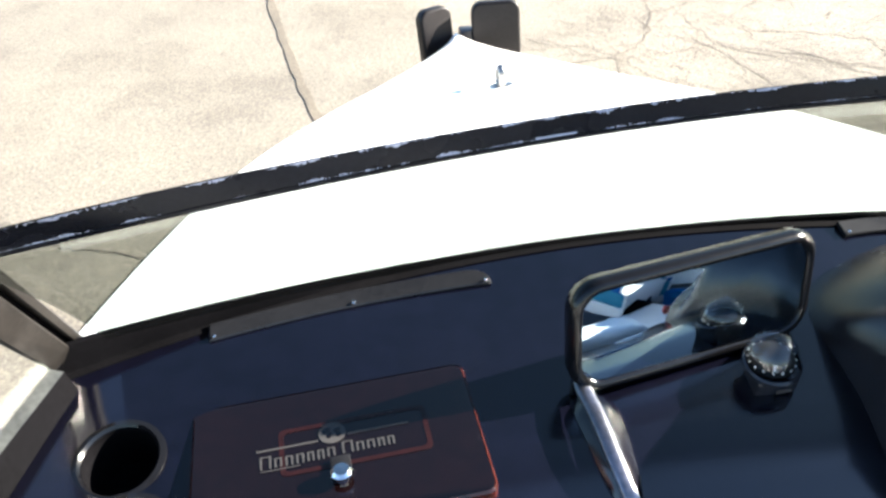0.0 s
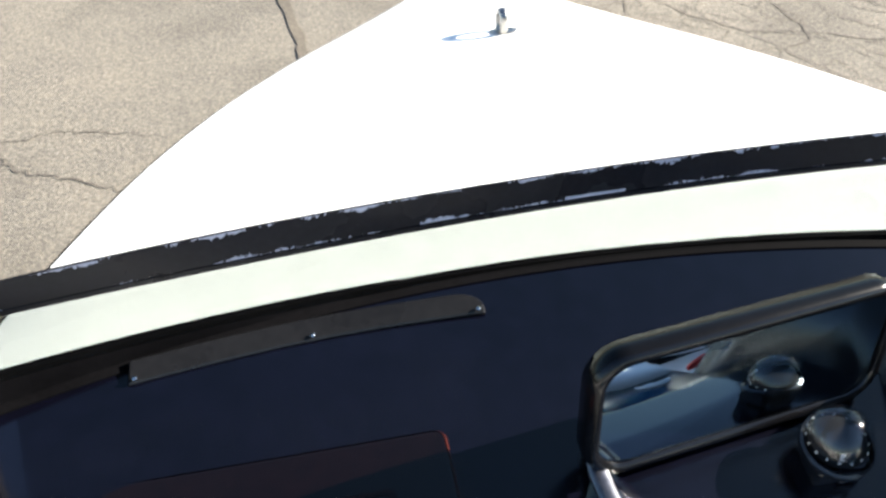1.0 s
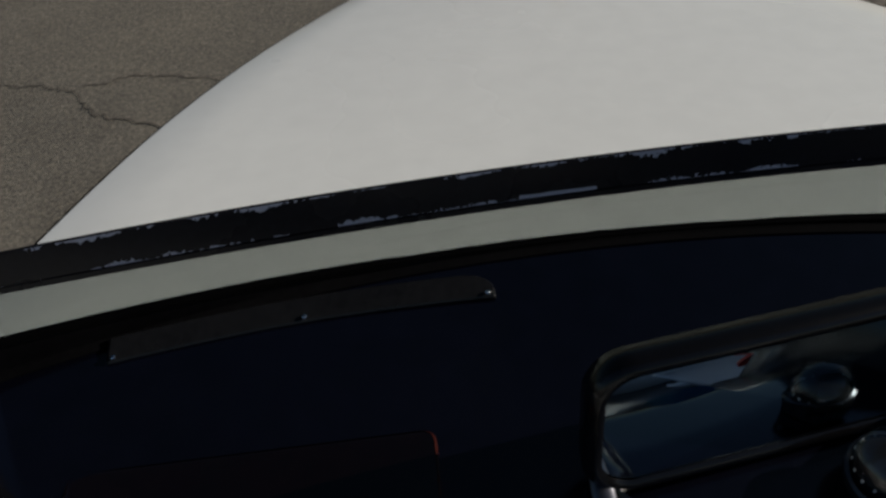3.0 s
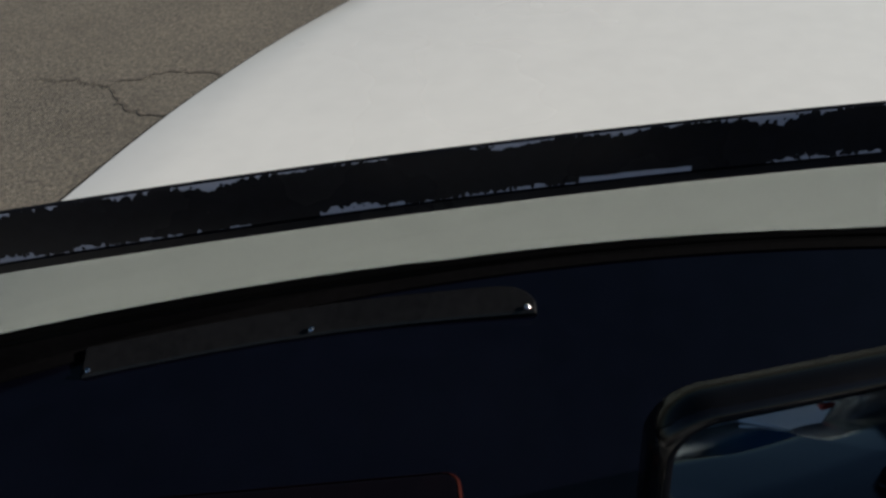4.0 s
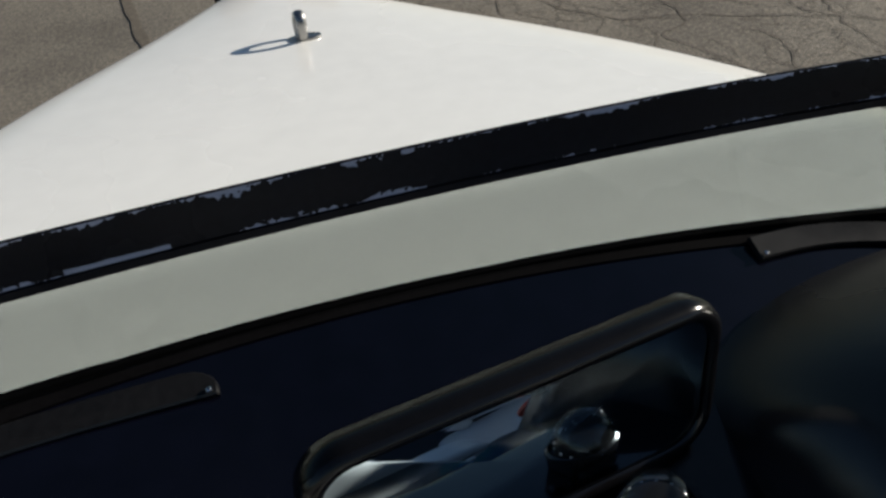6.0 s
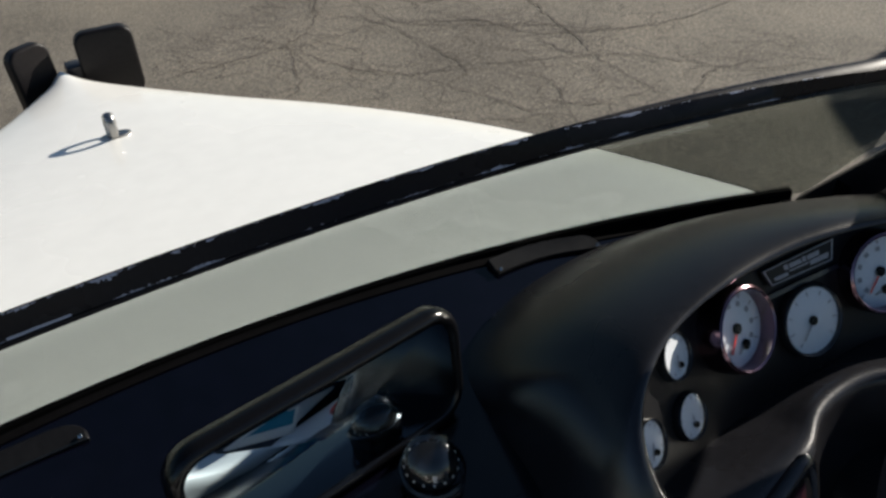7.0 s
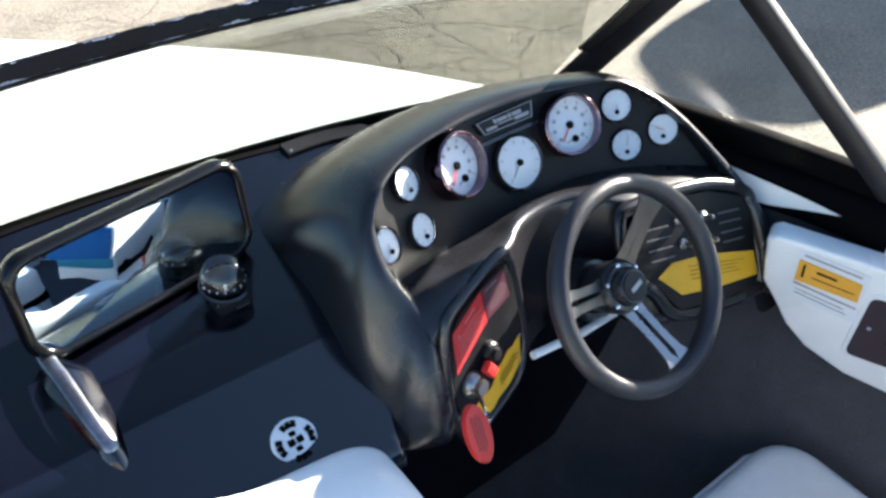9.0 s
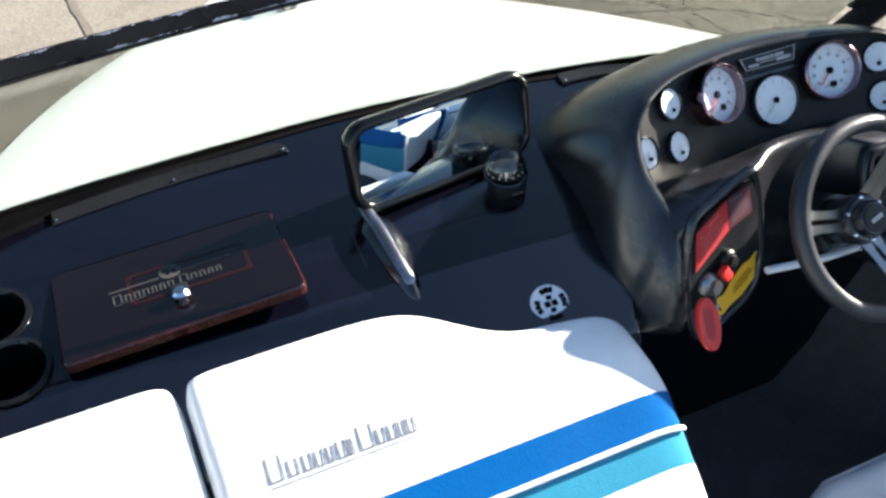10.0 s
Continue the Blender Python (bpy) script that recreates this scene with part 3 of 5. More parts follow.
def top_rail():
    """Rail with a flat aft face over a groove and a black gasket; the face carries uv for the flaked paint."""
    bm = bmesh.new()
    uvl = bm.loops.layers.uv.new("UVMap")
    xs = np.linspace(-0.76, 0.985, 110)

    def section(x):
        """(share of the way down, forward offset, v across the painted face); a rounded crown grows to starboard."""
        k = table(x, [0.25, 0.65], [0, 1])
        return [(0.42, 0.010, 3.0), (0.10, 0.0030, 3.0), (0.0, 0.0006, 3.0), (0.12 * k, -0.0050 * k, 3.0), (0.03 + 0.33 * k, -0.0004 - 0.0085 * k, 0.0), (0.05 + 0.33 * k, -0.0005 - 0.0088 * k, 0.03), (0.79, -0.0004 - 0.004 * k, 0.97), (0.815, 0.0012 - 0.004 * k, 1.0), (0.835, 0.0022 - 0.003 * k, 3.0), (0.86, 0.0006, 3.0), (1.0, 0.0006, 3.0), (1.0, 0.011, 3.0)]
    n = 12
    rings = []
    for x in xs:
        a, b = rail(x), rail_low(x)
        d = (rail(x + 0.01) - a).normalized()
        ahead = d.cross(b - a).normalized()
        if ahead.y < 0:
            ahead = -ahead
        rings.append([bm.verts.new(a.lerp(b, h) + ahead * f) for h, f, v in section(x)])
    for i, (a, b) in enumerate(zip(rings, rings[1:])):
        for k in range(n):
            f = bm.faces.new((a[k], a[(k + 1) % n], b[(k + 1) % n], b[k]))
            for loop in f.loops:
                j = (a + b).index(loop.vert) % n
                loop[uvl].uv = (xs[i + (1 if loop.vert in b else 0)], section(x)[j][2] if k in (4, 5, 6) else 3.0)
    bm.faces.new(rings[0][::-1]), bm.faces.new(rings[-1])
    return part("top_rail", bm, CHIPPED, screen, "black painted rail with flaked edges", angle=40)


top_rail()


def glass_ends(x):
    """Foot and head of the glass at a place along the rail."""
    f = x * (0.94 if x > 0 else 0.985)
    return Vector((f, base_y(f) - 0.013, trim_z(f) - 0.004)), rail_low(x) + Vector((0, 0.006, 0.004))


def front_glass():
    bm = bmesh.new()
    xs = np.linspace(-0.712, 0.98, 50)
    rows = []
    for x in xs:
        b, t = glass_ends(x)
        rows.append([b.lerp(t, k / 6) + Vector((0, 0.012 * math.sin(math.pi * k / 6), 0)) for k in range(7)])
    bm = loft(rows)
    ob = part("front_glass", bm, GLASS, screen, "grey tinted curved glass")
    mod = ob.modifiers.new("thick", "SOLIDIFY")
    mod.thickness, mod.offset = 0.004, 0
    ob.visible_shadow = False
    return ob


front_glass()
for s in (1, -1):
    top, foot, back = Vector((0.992, -0.272, 1.735)), Vector((0.938, -0.02, 1.40)), Vector((1.100, -0.640, 1.395))
    if s < 0:
        top, foot, back = Vector((-0.752, -0.285, 1.820)), Vector((-0.752, 0.030, 1.455)), Vector((-1.04, -0.645, 1.42))
    mat = BRONZE_ALU if s < 0 else BLACK_ALU
    wide, deep = 0.050, foot + (foot - top).normalized() * 0.055
    out = (foot - top).cross(back - top).normalized() * s
    if s < 0:
        # broad extrusion: a flange, a dark channel and a wide face
        for name, u0, u1, lift, m, lab in (("front_post", 0.36, 1.0, 0.0, mat, "weathered bronze corner post"), ("post_channel", 0.20, 0.38, -0.012, BLACK_TRIM, "dark channel of the post"), ("post_flange", 0.0, 0.22, 0.0, mat, "weathered bronze flange")):
            rows = []
            for k in (0.0, 0.02, 0.34, 0.67, 1.0):
                ahead, aft = Vector((-0.735, 0.055, 1.456)).lerp(Vector((-0.715, -0.195, 1.820)), k), Vector((-0.768, 0.0, 1.452)).lerp(Vector((-0.736, -0.275, 1.820)), k)
                across = aft - ahead
                face = Vector((0.032, -0.275, 0.368)).cross(across).normalized()
                face = face if face.x > 0 else -face
                a, b, r = ahead + across * u0, ahead + across * u1, across.normalized() * 0.0025
                h = lift - (0.003 if k == 0 else 0.0)
                rows.append([a + face * (h - 0.022), a + face * (h - 0.003), a + r + face * h, b - r + face * h, b + face * (h - 0.003), b + face * (h - 0.022)])
            part(name, loft(rows, True, True), m, screen, lab, angle=30)
    else:
        part("front_post", bar([top, deep], rounded(wide, 0.024, 0.004, 2), out), mat, screen, "dark aluminium corner post")
        inward = Vector((-0.040, 0.016, 0.0))
        part("post_flange", bar([top.lerp(foot, 0.10) + inward, top.lerp(foot, 0.66) + inward], rounded(0.036, 0.008, 0.003, 2), (foot - top).cross(inward)), mat, screen)
    part("rear_post", bar([top, back + Vector((0, 0, -0.01))], rounded(0.038 if s > 0 else 0.028, 0.026, 0.004, 2), out), mat, screen, "dark aluminium rear post")
    part("corner_cap", lathe([(0, -0.014), (0.010, -0.014), (0.011, -0.004), (0.008, 0.001), (0, 0.002)], Matrix.Translation(top)), mat, screen)
    if s > 0:
        low = [foot + (back - foot) * k / 8 + Vector((0.018 * math.sin(math.pi * k / 8), 0, -0.035)) for k in (0, 1, 2, 3, 4, 5, 6, 7, 7.75)]
        part("side_sill", bar(low, rounded(0.03, 0.150, 0.006, 2), (0, 0, 1)), BLACK_TRIM, screen, "black sill under the side glass")
    bm = bmesh.new()
    bm.faces.new([bm.verts.new(p) for p in (top + Vector((0, 0, -0.01)), foot, back)])
    ob = part("side_glass", bm, CLEAR, screen, "triangular clear side glass", smooth=False)
    mod = ob.modifiers.new("thick", "SOLIDIFY")
    mod.thickness, mod.offset = 0.004, 0
    ob.visible_shadow = False

# ================= helm console =================
console = thing("helm_console", "black satin moulded helm console with hooded gauge panel", "console")
LIP = [(0.319, -0.373, 1.424), (0.29, -0.343, 1.485), (0.3, -0.299, 1.531), (0.337, -0.264, 1.548), (0.396, -0.23, 1.562), (0.5, -0.205, 1.561), (0.59, -0.198, 1.559), (0.678, -0.202, 1.555), (0.789, -0.228, 1.543), (0.829, -0.241, 1.538), (0.874, -0.273, 1.511), (0.917, -0.322, 1.465), (0.954, -0.392, 1.392)]
FOOT = [(0.215, -0.39, 1.222), (0.225, -0.33, 1.27), (0.245, -0.22, 1.325), (0.238, -0.11, 1.37), (0.235, -0.025, 1.40), (0.36, 0.045, 1.41), (0.53, 0.05, 1.43), (0.66, 0.02, 1.43), (0.80, -0.03, 1.43), (0.87, -0.06, 1.42), (0.925, -0.13, 1.38), (0.955, -0.24, 1.33), (0.985, -0.38, 1.26)]
MID = Vector((0.62, -0.26, 1.46))


def face_y(x, z):
    """The gauge panel: a hollow curve round the driver, leaning forward at the top."""
    return table(x, [0.28, 0.345, 0.405, 0.49, 0.60, 0.70, 0.81, 0.90, 1.0], [-0.305, -0.268, -0.243, -0.222, -0.212, -0.216, -0.238, -0.265, -0.31]) - (1.49 - z) * 0.58


def face_normal(x):
    yaw = radians(table(x, [0.33, 0.41, 0.50, 0.61, 0.71, 0.82, 0.90], [30, 24, 15, 0, -12, -27, -32]))
    return Vector((0.865 * math.sin(yaw), -0.865 * math.cos(yaw), 0.502))


def on_face(p, h=0.0):
    p = Vector(p)
    return Vector((p.x, face_y(p.x, p.z), p.z)) + face_normal(p.x) * h


def hood():
    rings = []
    front = [((0.318, -0.455, 1.250), (0.240, -0.43, 1.245)), ((0.310, -0.466, 1.282), (0.230, -0.43, 1.240)), ((0.308, -0.455, 1.335), (0.222, -0.425, 1.232)), ((0.311, -0.43, 1.392), (0.218, -0.42, 1.226)), ((0.315, -0.40, 1.418), (0.216, -0.405, 1.222))]
    right = [((0.975, -0.44, 1.345), (1.0, -0.44, 1.22)), ((0.980, -0.49, 1.28), (1.0, -0.47, 1.16)), ((0.972, -0.515, 1.18), (0.99, -0.50, 1.10))]
    pairs = front + list(zip(LIP, FOOT)) + right
    for i, (lip, foot) in enumerate(pairs):
        lip, foot = Vector(lip), Vector(foot)
        mid = (lip + foot) / 2
        out = (mid - Vector((0.62, -0.30, 1.30)))
        out = (out - (lip - foot).normalized() * out.dot((lip - foot).normalized())).normalized()
        inward = (on_face(MID) - lip)
        inward = inward.normalized()
        flat = 5 <= i < 5 + len(LIP)
        b1, b2 = (0.02, 0.028) if i > 4 else (0.013, 0.016)
        ring = [foot, foot.lerp(lip, 0.3) + out * b1, foot.lerp(lip, 0.62) + out * b2, foot.lerp(lip, 0.88) + out * 0.018, lip + out * 0.004]
        if flat:
            k = table(lip.x, [0.62, 0.78], [1.0, 0.42])      # the lip thins to starboard
            ring += [lip + inward * 0.012 * k, on_face(lip + inward * 0.020 * k, 0.006), on_face(lip + inward * 0.024 * k, -0.008)]
        else:
            ring += [lip + inward * 0.008, lip + inward * 0.012 + Vector((0, 0.01, 0)), lip + inward * 0.014 + Vector((0, 0.03, 0))]
        rings.append(ring)
    return part("hood", loft(rings), SATIN, console, "black satin hood round the gauges", angle=80, subsurf=2)


hood()
LOWER = [(0.35, -0.298, 1.425), (0.401, -0.29, 1.412), (0.516, -0.268, 1.406), (0.639, -0.262, 1.406), (0.675, -0.264, 1.408), (0.716, -0.259, 1.415), (0.831, -0.295, 1.403), (0.93, -0.340, 1.386), (0.95, -0.355, 1.378)]


def gauge_panel():
    rows = []
    top = [Vector(p) for p in LIP]
    for k in range(31):
        x = 0.305 + (0.955 - 0.305) * k / 30
        zt = table(x, [p.x for p in top[1:]], [p.z for p in top[1:]]) - 0.004
        zb = table(x, [p[0] for p in LOWER], [p[2] for p in LOWER]) - 0.02
        rows.append([(x, face_y(x, zb + (zt - zb) * j / 8), zb + (zt - zb) * j / 8) for j in range(9)])
    return part("gauge_panel", loft(rows), GAUGE_FACE, console, "black satin panel that holds the gauges", angle=80)


gauge_panel()


def fascia():
    """Shelf below the gauges that rolls over into the lower panels."""
    xs = [0.312, 0.34, 0.40, 0.46, 0.505, 0.53, 0.60, 0.66, 0.70, 0.76, 0.84, 0.92, 0.965, 0.985]
    face_y = [-0.420, -0.413, -0.397, -0.381, -0.368, -0.338, -0.325, -0.335, -0.386, -0.396, -0.406, -0.419, -0.430, -0.436]
    top_z = [1.412, 1.434, 1.445, 1.447, 1.442, 1.445, 1.440, 1.440, 1.430, 1.420, 1.400, 1.372, 1.352, 1.340]
    low_z = [1.225, 1.222, 1.222, 1.222, 1.225, 1.23, 1.24, 1.24, 1.23, 1.215, 1.205, 1.198, 1.195, 1.195]
    slope = [0.2] * 5 + [0.25] * 3 + [0.5] * 6
    rows = []
    for x, fy, tz, lz, k in zip(xs, face_y, top_z, low_z, slope):
        ly = table(x, [p[0] for p in LOWER], [p[1] for p in LOWER])
        lz0 = table(x, [p[0] for p in LOWER], [p[2] for p in LOWER])
        a = Vector((x, ly, lz0 - 0.004))
        e = Vector((x, fy, tz - 0.016))
        row = [a + Vector((0, 0.012, -0.006)), a, a.lerp(Vector((x, fy, tz)), 0.5) + Vector((0, 0, 0.010)), Vector((x, fy + 0.016, tz + 0.003)), Vector((x, fy + 0.002, tz - 0.005)), e]
        dz = e.z - lz
        row += [Vector((x, fy - k * dz * 0.5, e.z - dz * 0.5)), Vector((x, fy - k * dz, lz)), Vector((x, fy - k * dz + 0.02, lz - 0.02)), Vector((x, fy + 0.12, lz - 0.03))]
        rows.append(row)
    return part("fascia", loft(rows), SATIN, console, "black satin shelf and lower fascia", angle=80, subsurf=2)


fascia()


def plate(corners, depth, lift=0.0):
    """A thin slab over a quadrilateral or polygon given by its corners in world metres, counter-clockwise from the viewer."""
    c = [Vector(p) for p in corners]
    n = Vector()
    for i in range(1, len(c) - 1):
        n += (c[i] - c[0]).cross(c[i + 1] - c[0])
    n.normalize()
    if n.y > 0:
        n = -n
    bm = bmesh.new()
    f = bm.faces.new([bm.verts.new(p + n * lift) for p in c])
    g = bmesh.ops.extrude_face_region(bm, geom=[f])
    bmesh.ops.translate(bm, vec=n * depth, verts=[v for v in g["geom"] if isinstance(v, bmesh.types.BMVert)])
    return bm


def bilinear(q, u, v):
    """Point in a quadrilateral of corners tl, tr, br, bl."""
    a, b, c, d = (Vector(p) for p in q)
    return a.lerp(b, u).lerp(d.lerp(c, u), v)


def bars(q, rows, depth=0.0008, lift=0.0016):
    """Printed lines: (u0, u1, v0, v1) boxes inside a quadrilateral."""
    bm = None
    for u0, u1, v0, v1 in rows:
        bm = join(bm, plate([bilinear(q, u0, v1), bilinear(q, u1, v1), bilinear(q, u1, v0), bilinear(q, u0, v0)], depth, lift)) if bm else plate([bilinear(q, u0, v1), bilinear(q, u1, v1), bilinear(q, u1, v0), bilinear(q, u0, v0)], depth, lift)
    return bm


def lines(n, u0=0.08, u1=0.92, v0=0.12, v1=0.9, fill=0.45, rng=random.Random(2)):
    h = (v1 - v0) / n
    return [(u0 + rng.uniform(0, 0.05), u1 - rng.uniform(0, 0.25) * (u1 - u0), v0 + k * h, v0 + k * h + h * fill) for k in range(n)]


# labels of the port lower panel
def lp(x, z, out=0.004):
    return Vector((x, -0.381 + 0.27 * (x - 0.49) + 0.2 * (z - 1.402) - out, z))


def rp(x, z, out=0.004):
    return Vector((x, -0.426 + 0.5 * (z - 1.352) - out, z))


# ---- labels and switches of the console ----
def letters_bars(parent, q, rows, mat, name="print", depth=0.0006, lift=0.0022):
    for row in rows:
        part(name, bars(q, [row], depth, lift), mat, parent, smooth=False)


# port lower panel
outline = [(0.329, 1.290), (0.331, 1.355), (0.343, 1.408), (0.365, 1.422), (0.450, 1.438), (0.468, 1.432), (0.478, 1.405), (0.488, 1.305), (0.480, 1.262), (0.456, 1.231), (0.372, 1.214), (0.345, 1.226)]
left_panel = part("lower_panel", plate([lp(x, z, 0.0) for x, z in outline], 0.003), PANEL, console, "black panel with ignition switch and warning labels", smooth=False)
q = [lp(0.341, 1.404), lp(0.407, 1.430), lp(0.413, 1.376), lp(0.338, 1.338)]
lab = part("red_label", plate([q[3], q[2], q[1], q[0]], 0.001, 0.0), RED_LABEL, console, "glossy red warning label with pale print", smooth=False)
letters_bars(lab, q, [(0.38, 0.72, 0.10, 0.15)] + lines(7, 0.1, 0.95, 0.30, 0.92, 0.16), PALE_INK)
q = [lp(0.409, 1.431), lp(0.459, 1.434), lp(0.467, 1.383), lp(0.415, 1.377)]
lab = part("maroon_label", plate([q[3], q[2], q[1], q[0]], 0.001, 0.0), MAROON_LABEL, console, "faded maroon warning label", smooth=False)
letters_bars(lab, q, [(0.1, 0.6, 0.08, 0.16)] + lines(6, 0.1, 0.95, 0.28, 0.9, 0.12), CAPTION)
pts = [(0.352, 1.226), (0.400, 1.226), (0.415, 1.234), (0.441, 1.238), (0.475, 1.258), (0.478, 1.305), (0.462, 1.297), (0.447, 1.297), (0.418, 1.279), (0.402, 1.264), (0.378, 1.264), (0.350, 1.255)]
lab = part("yellow_label", plate([lp(x, z) for x, z in pts], 0.001), YELLOW, console, "torn yellow warning label", smooth=False)
q = [lp(0.418, 1.270), lp(0.470, 1.290), lp(0.468, 1.262), lp(0.418, 1.246)]
letters_bars(lab, q, lines(4, 0.05, 0.95, 0.1, 0.9, 0.12), INK)
for x, z in ((0.352, 1.392), (0.47, 1.275), (0.480, 1.30), (0.345, 1.26)):
    m = frame_of(lp(x, z, 0.002), (0.26, -0.94, 0.2))
    part("screw", lathe([(0.004, 0), (0.004, 0.0015), (0.002, 0.003), (0, 0.003)], m, 10), BRUSHED, console)
NL = (0.26, -0.94, 0.19)
m = frame_of(lp(0.405, 1.330, 0.004), NL)
kill = part("kill_switch", lathe([(0.016, 0), (0.016, 0.008), (0.013, 0.012), (0.009, 0.013), (0.009, 0.02), (0, 0.021)], m, 24), PANEL, console, "round black safety switch")
part("switch_clip", box((0.018, 0.026, 0.012), frame_of(lp(0.392, 1.318, 0.020), NL) @ Matrix.Rotation(0.5, 4, "Z"), 0.003), RED_FOAM, console, "red plastic safety clip")
def rim_of(points, radius, label):
    loop = smooth_path([Vector(p) for p in points] + [Vector(points[0])], 3)
    return part("panel_rim", tube(loop, radius, 10), SATIN, console, label, angle=80)


rim_of([lp(x + (x - 0.41) * 0.10, z + (z - 1.32) * 0.09, -0.004) for x, z in outline], 0.009, "rolled black lip round the panel")
# starboard switch panel
outline = [(0.690, 1.330), (0.700, 1.395), (0.722, 1.408), (0.80, 1.402), (0.885, 1.385), (0.955, 1.352), (0.968, 1.320), (0.960, 1.222), (0.945, 1.205), (0.86, 1.215), (0.765, 1.240), (0.735, 1.285)]
right_panel = part("switch_panel", plate([rp(x, z, 0.0) for x, z in outline], 0.003), PANEL, console, "black switch panel with grey printed captions", smooth=False)
rim_of([rp(x + (x - 0.84) * 0.10, z + (z - 1.31) * 0.10, -0.004) for x, z in outline], 0.012, "rolled black lip round the switch panel")
pts = [(0.733, 1.306), (0.770, 1.316), (0.845, 1.300), (0.958, 1.262), (0.957, 1.222), (0.86, 1.240), (0.775, 1.262)]
lab = part("yellow_label", plate([rp(x, z) for x, z in pts], 0.001), YELLOW, console, "yellow warning label across the switch panel", smooth=False)
q = [rp(0.79, 1.305), rp(0.945, 1.258), rp(0.945, 1.232), rp(0.79, 1.270)]
letters_bars(lab, q, lines(4, 0.03, 0.97, 0.1, 0.9, 0.10), INK)
q = [rp(0.70, 1.398), rp(0.955, 1.345), rp(0.955, 1.275), rp(0.70, 1.325)]
letters_bars(right_panel, q, [(u, u + 0.2, v, v + 0.035) for u in (0.10, 0.74) for v in (0.12, 0.34, 0.56, 0.78)], CAPTION)
for x, z in ((0.800, 1.372), (0.855, 1.358), (0.800, 1.335), (0.855, 1.322)):
    m = frame_of(rp(x, z), (0, -0.89, 0.45))
    sw = part("toggle_switch", lathe([(0.009, 0), (0.009, 0.004), (0.005, 0.006), (0.0032, 0.008), (0.004, 0.022), (0.003, 0.025), (0, 0.026)], m, 16), BRUSHED, console, "small metal toggle switch")
part("screw", lathe([(0.006, 0), (0.006, 0.002), (0.003, 0.005), (0, 0.005)], frame_of((0.992, -0.505, 1.262), (-0.3, -0.9, 0.2)), 12), CHROME, console)
# print plaque between the big dials: frame, plain marks in place of the brand
PQ = [Vector((0.5615, -0.1934, 1.534)), Vector((0.6781, -0.1928, 1.5344)), Vector((0.6706, -0.2049, 1.513)), Vector((0.5712, -0.2035, 1.5151))]
plaque = thing("name_plaque", "small black name plaque with grey raised marks on the console", "plaque", PQ[3])
part("plate", plate([PQ[3], PQ[2], PQ[1], PQ[0]], 0.003, 0.0), PANEL, plaque, smooth=False)
letters_bars(plaque, PQ, [(0.02, 0.98, 0.0, 0.05), (0.02, 0.98, 0.95, 1.0), (0.02, 0.035, 0.05, 0.95), (0.965, 0.98, 0.05, 0.95)], GREY_INK, "border", 0.0012, 0.003)
letters_bars(plaque, PQ, [(0.28, 0.33, 0.2, 0.48), (0.35, 0.52, 0.24, 0.48), (0.54, 0.59, 0.2, 0.48), (0.61, 0.78, 0.24, 0.48), (0.1, 0.3, 0.62, 0.82), (0.33, 0.62, 0.58, 0.66), (0.64, 0.92, 0.55, 0.8)], GREY_INK, "mark", 0.001, 0.003)
part("ledge", plate([PQ[3] + Vector((-0.012, -0.004, -0.016)), PQ[2] + Vector((0.008, -0.004, -0.014)), PQ[2] + Vector((0.008, -0.001, -0.009)), PQ[3] + Vector((-0.012, -0.001, -0.011))], 0.006), SATIN, plaque, smooth=False)


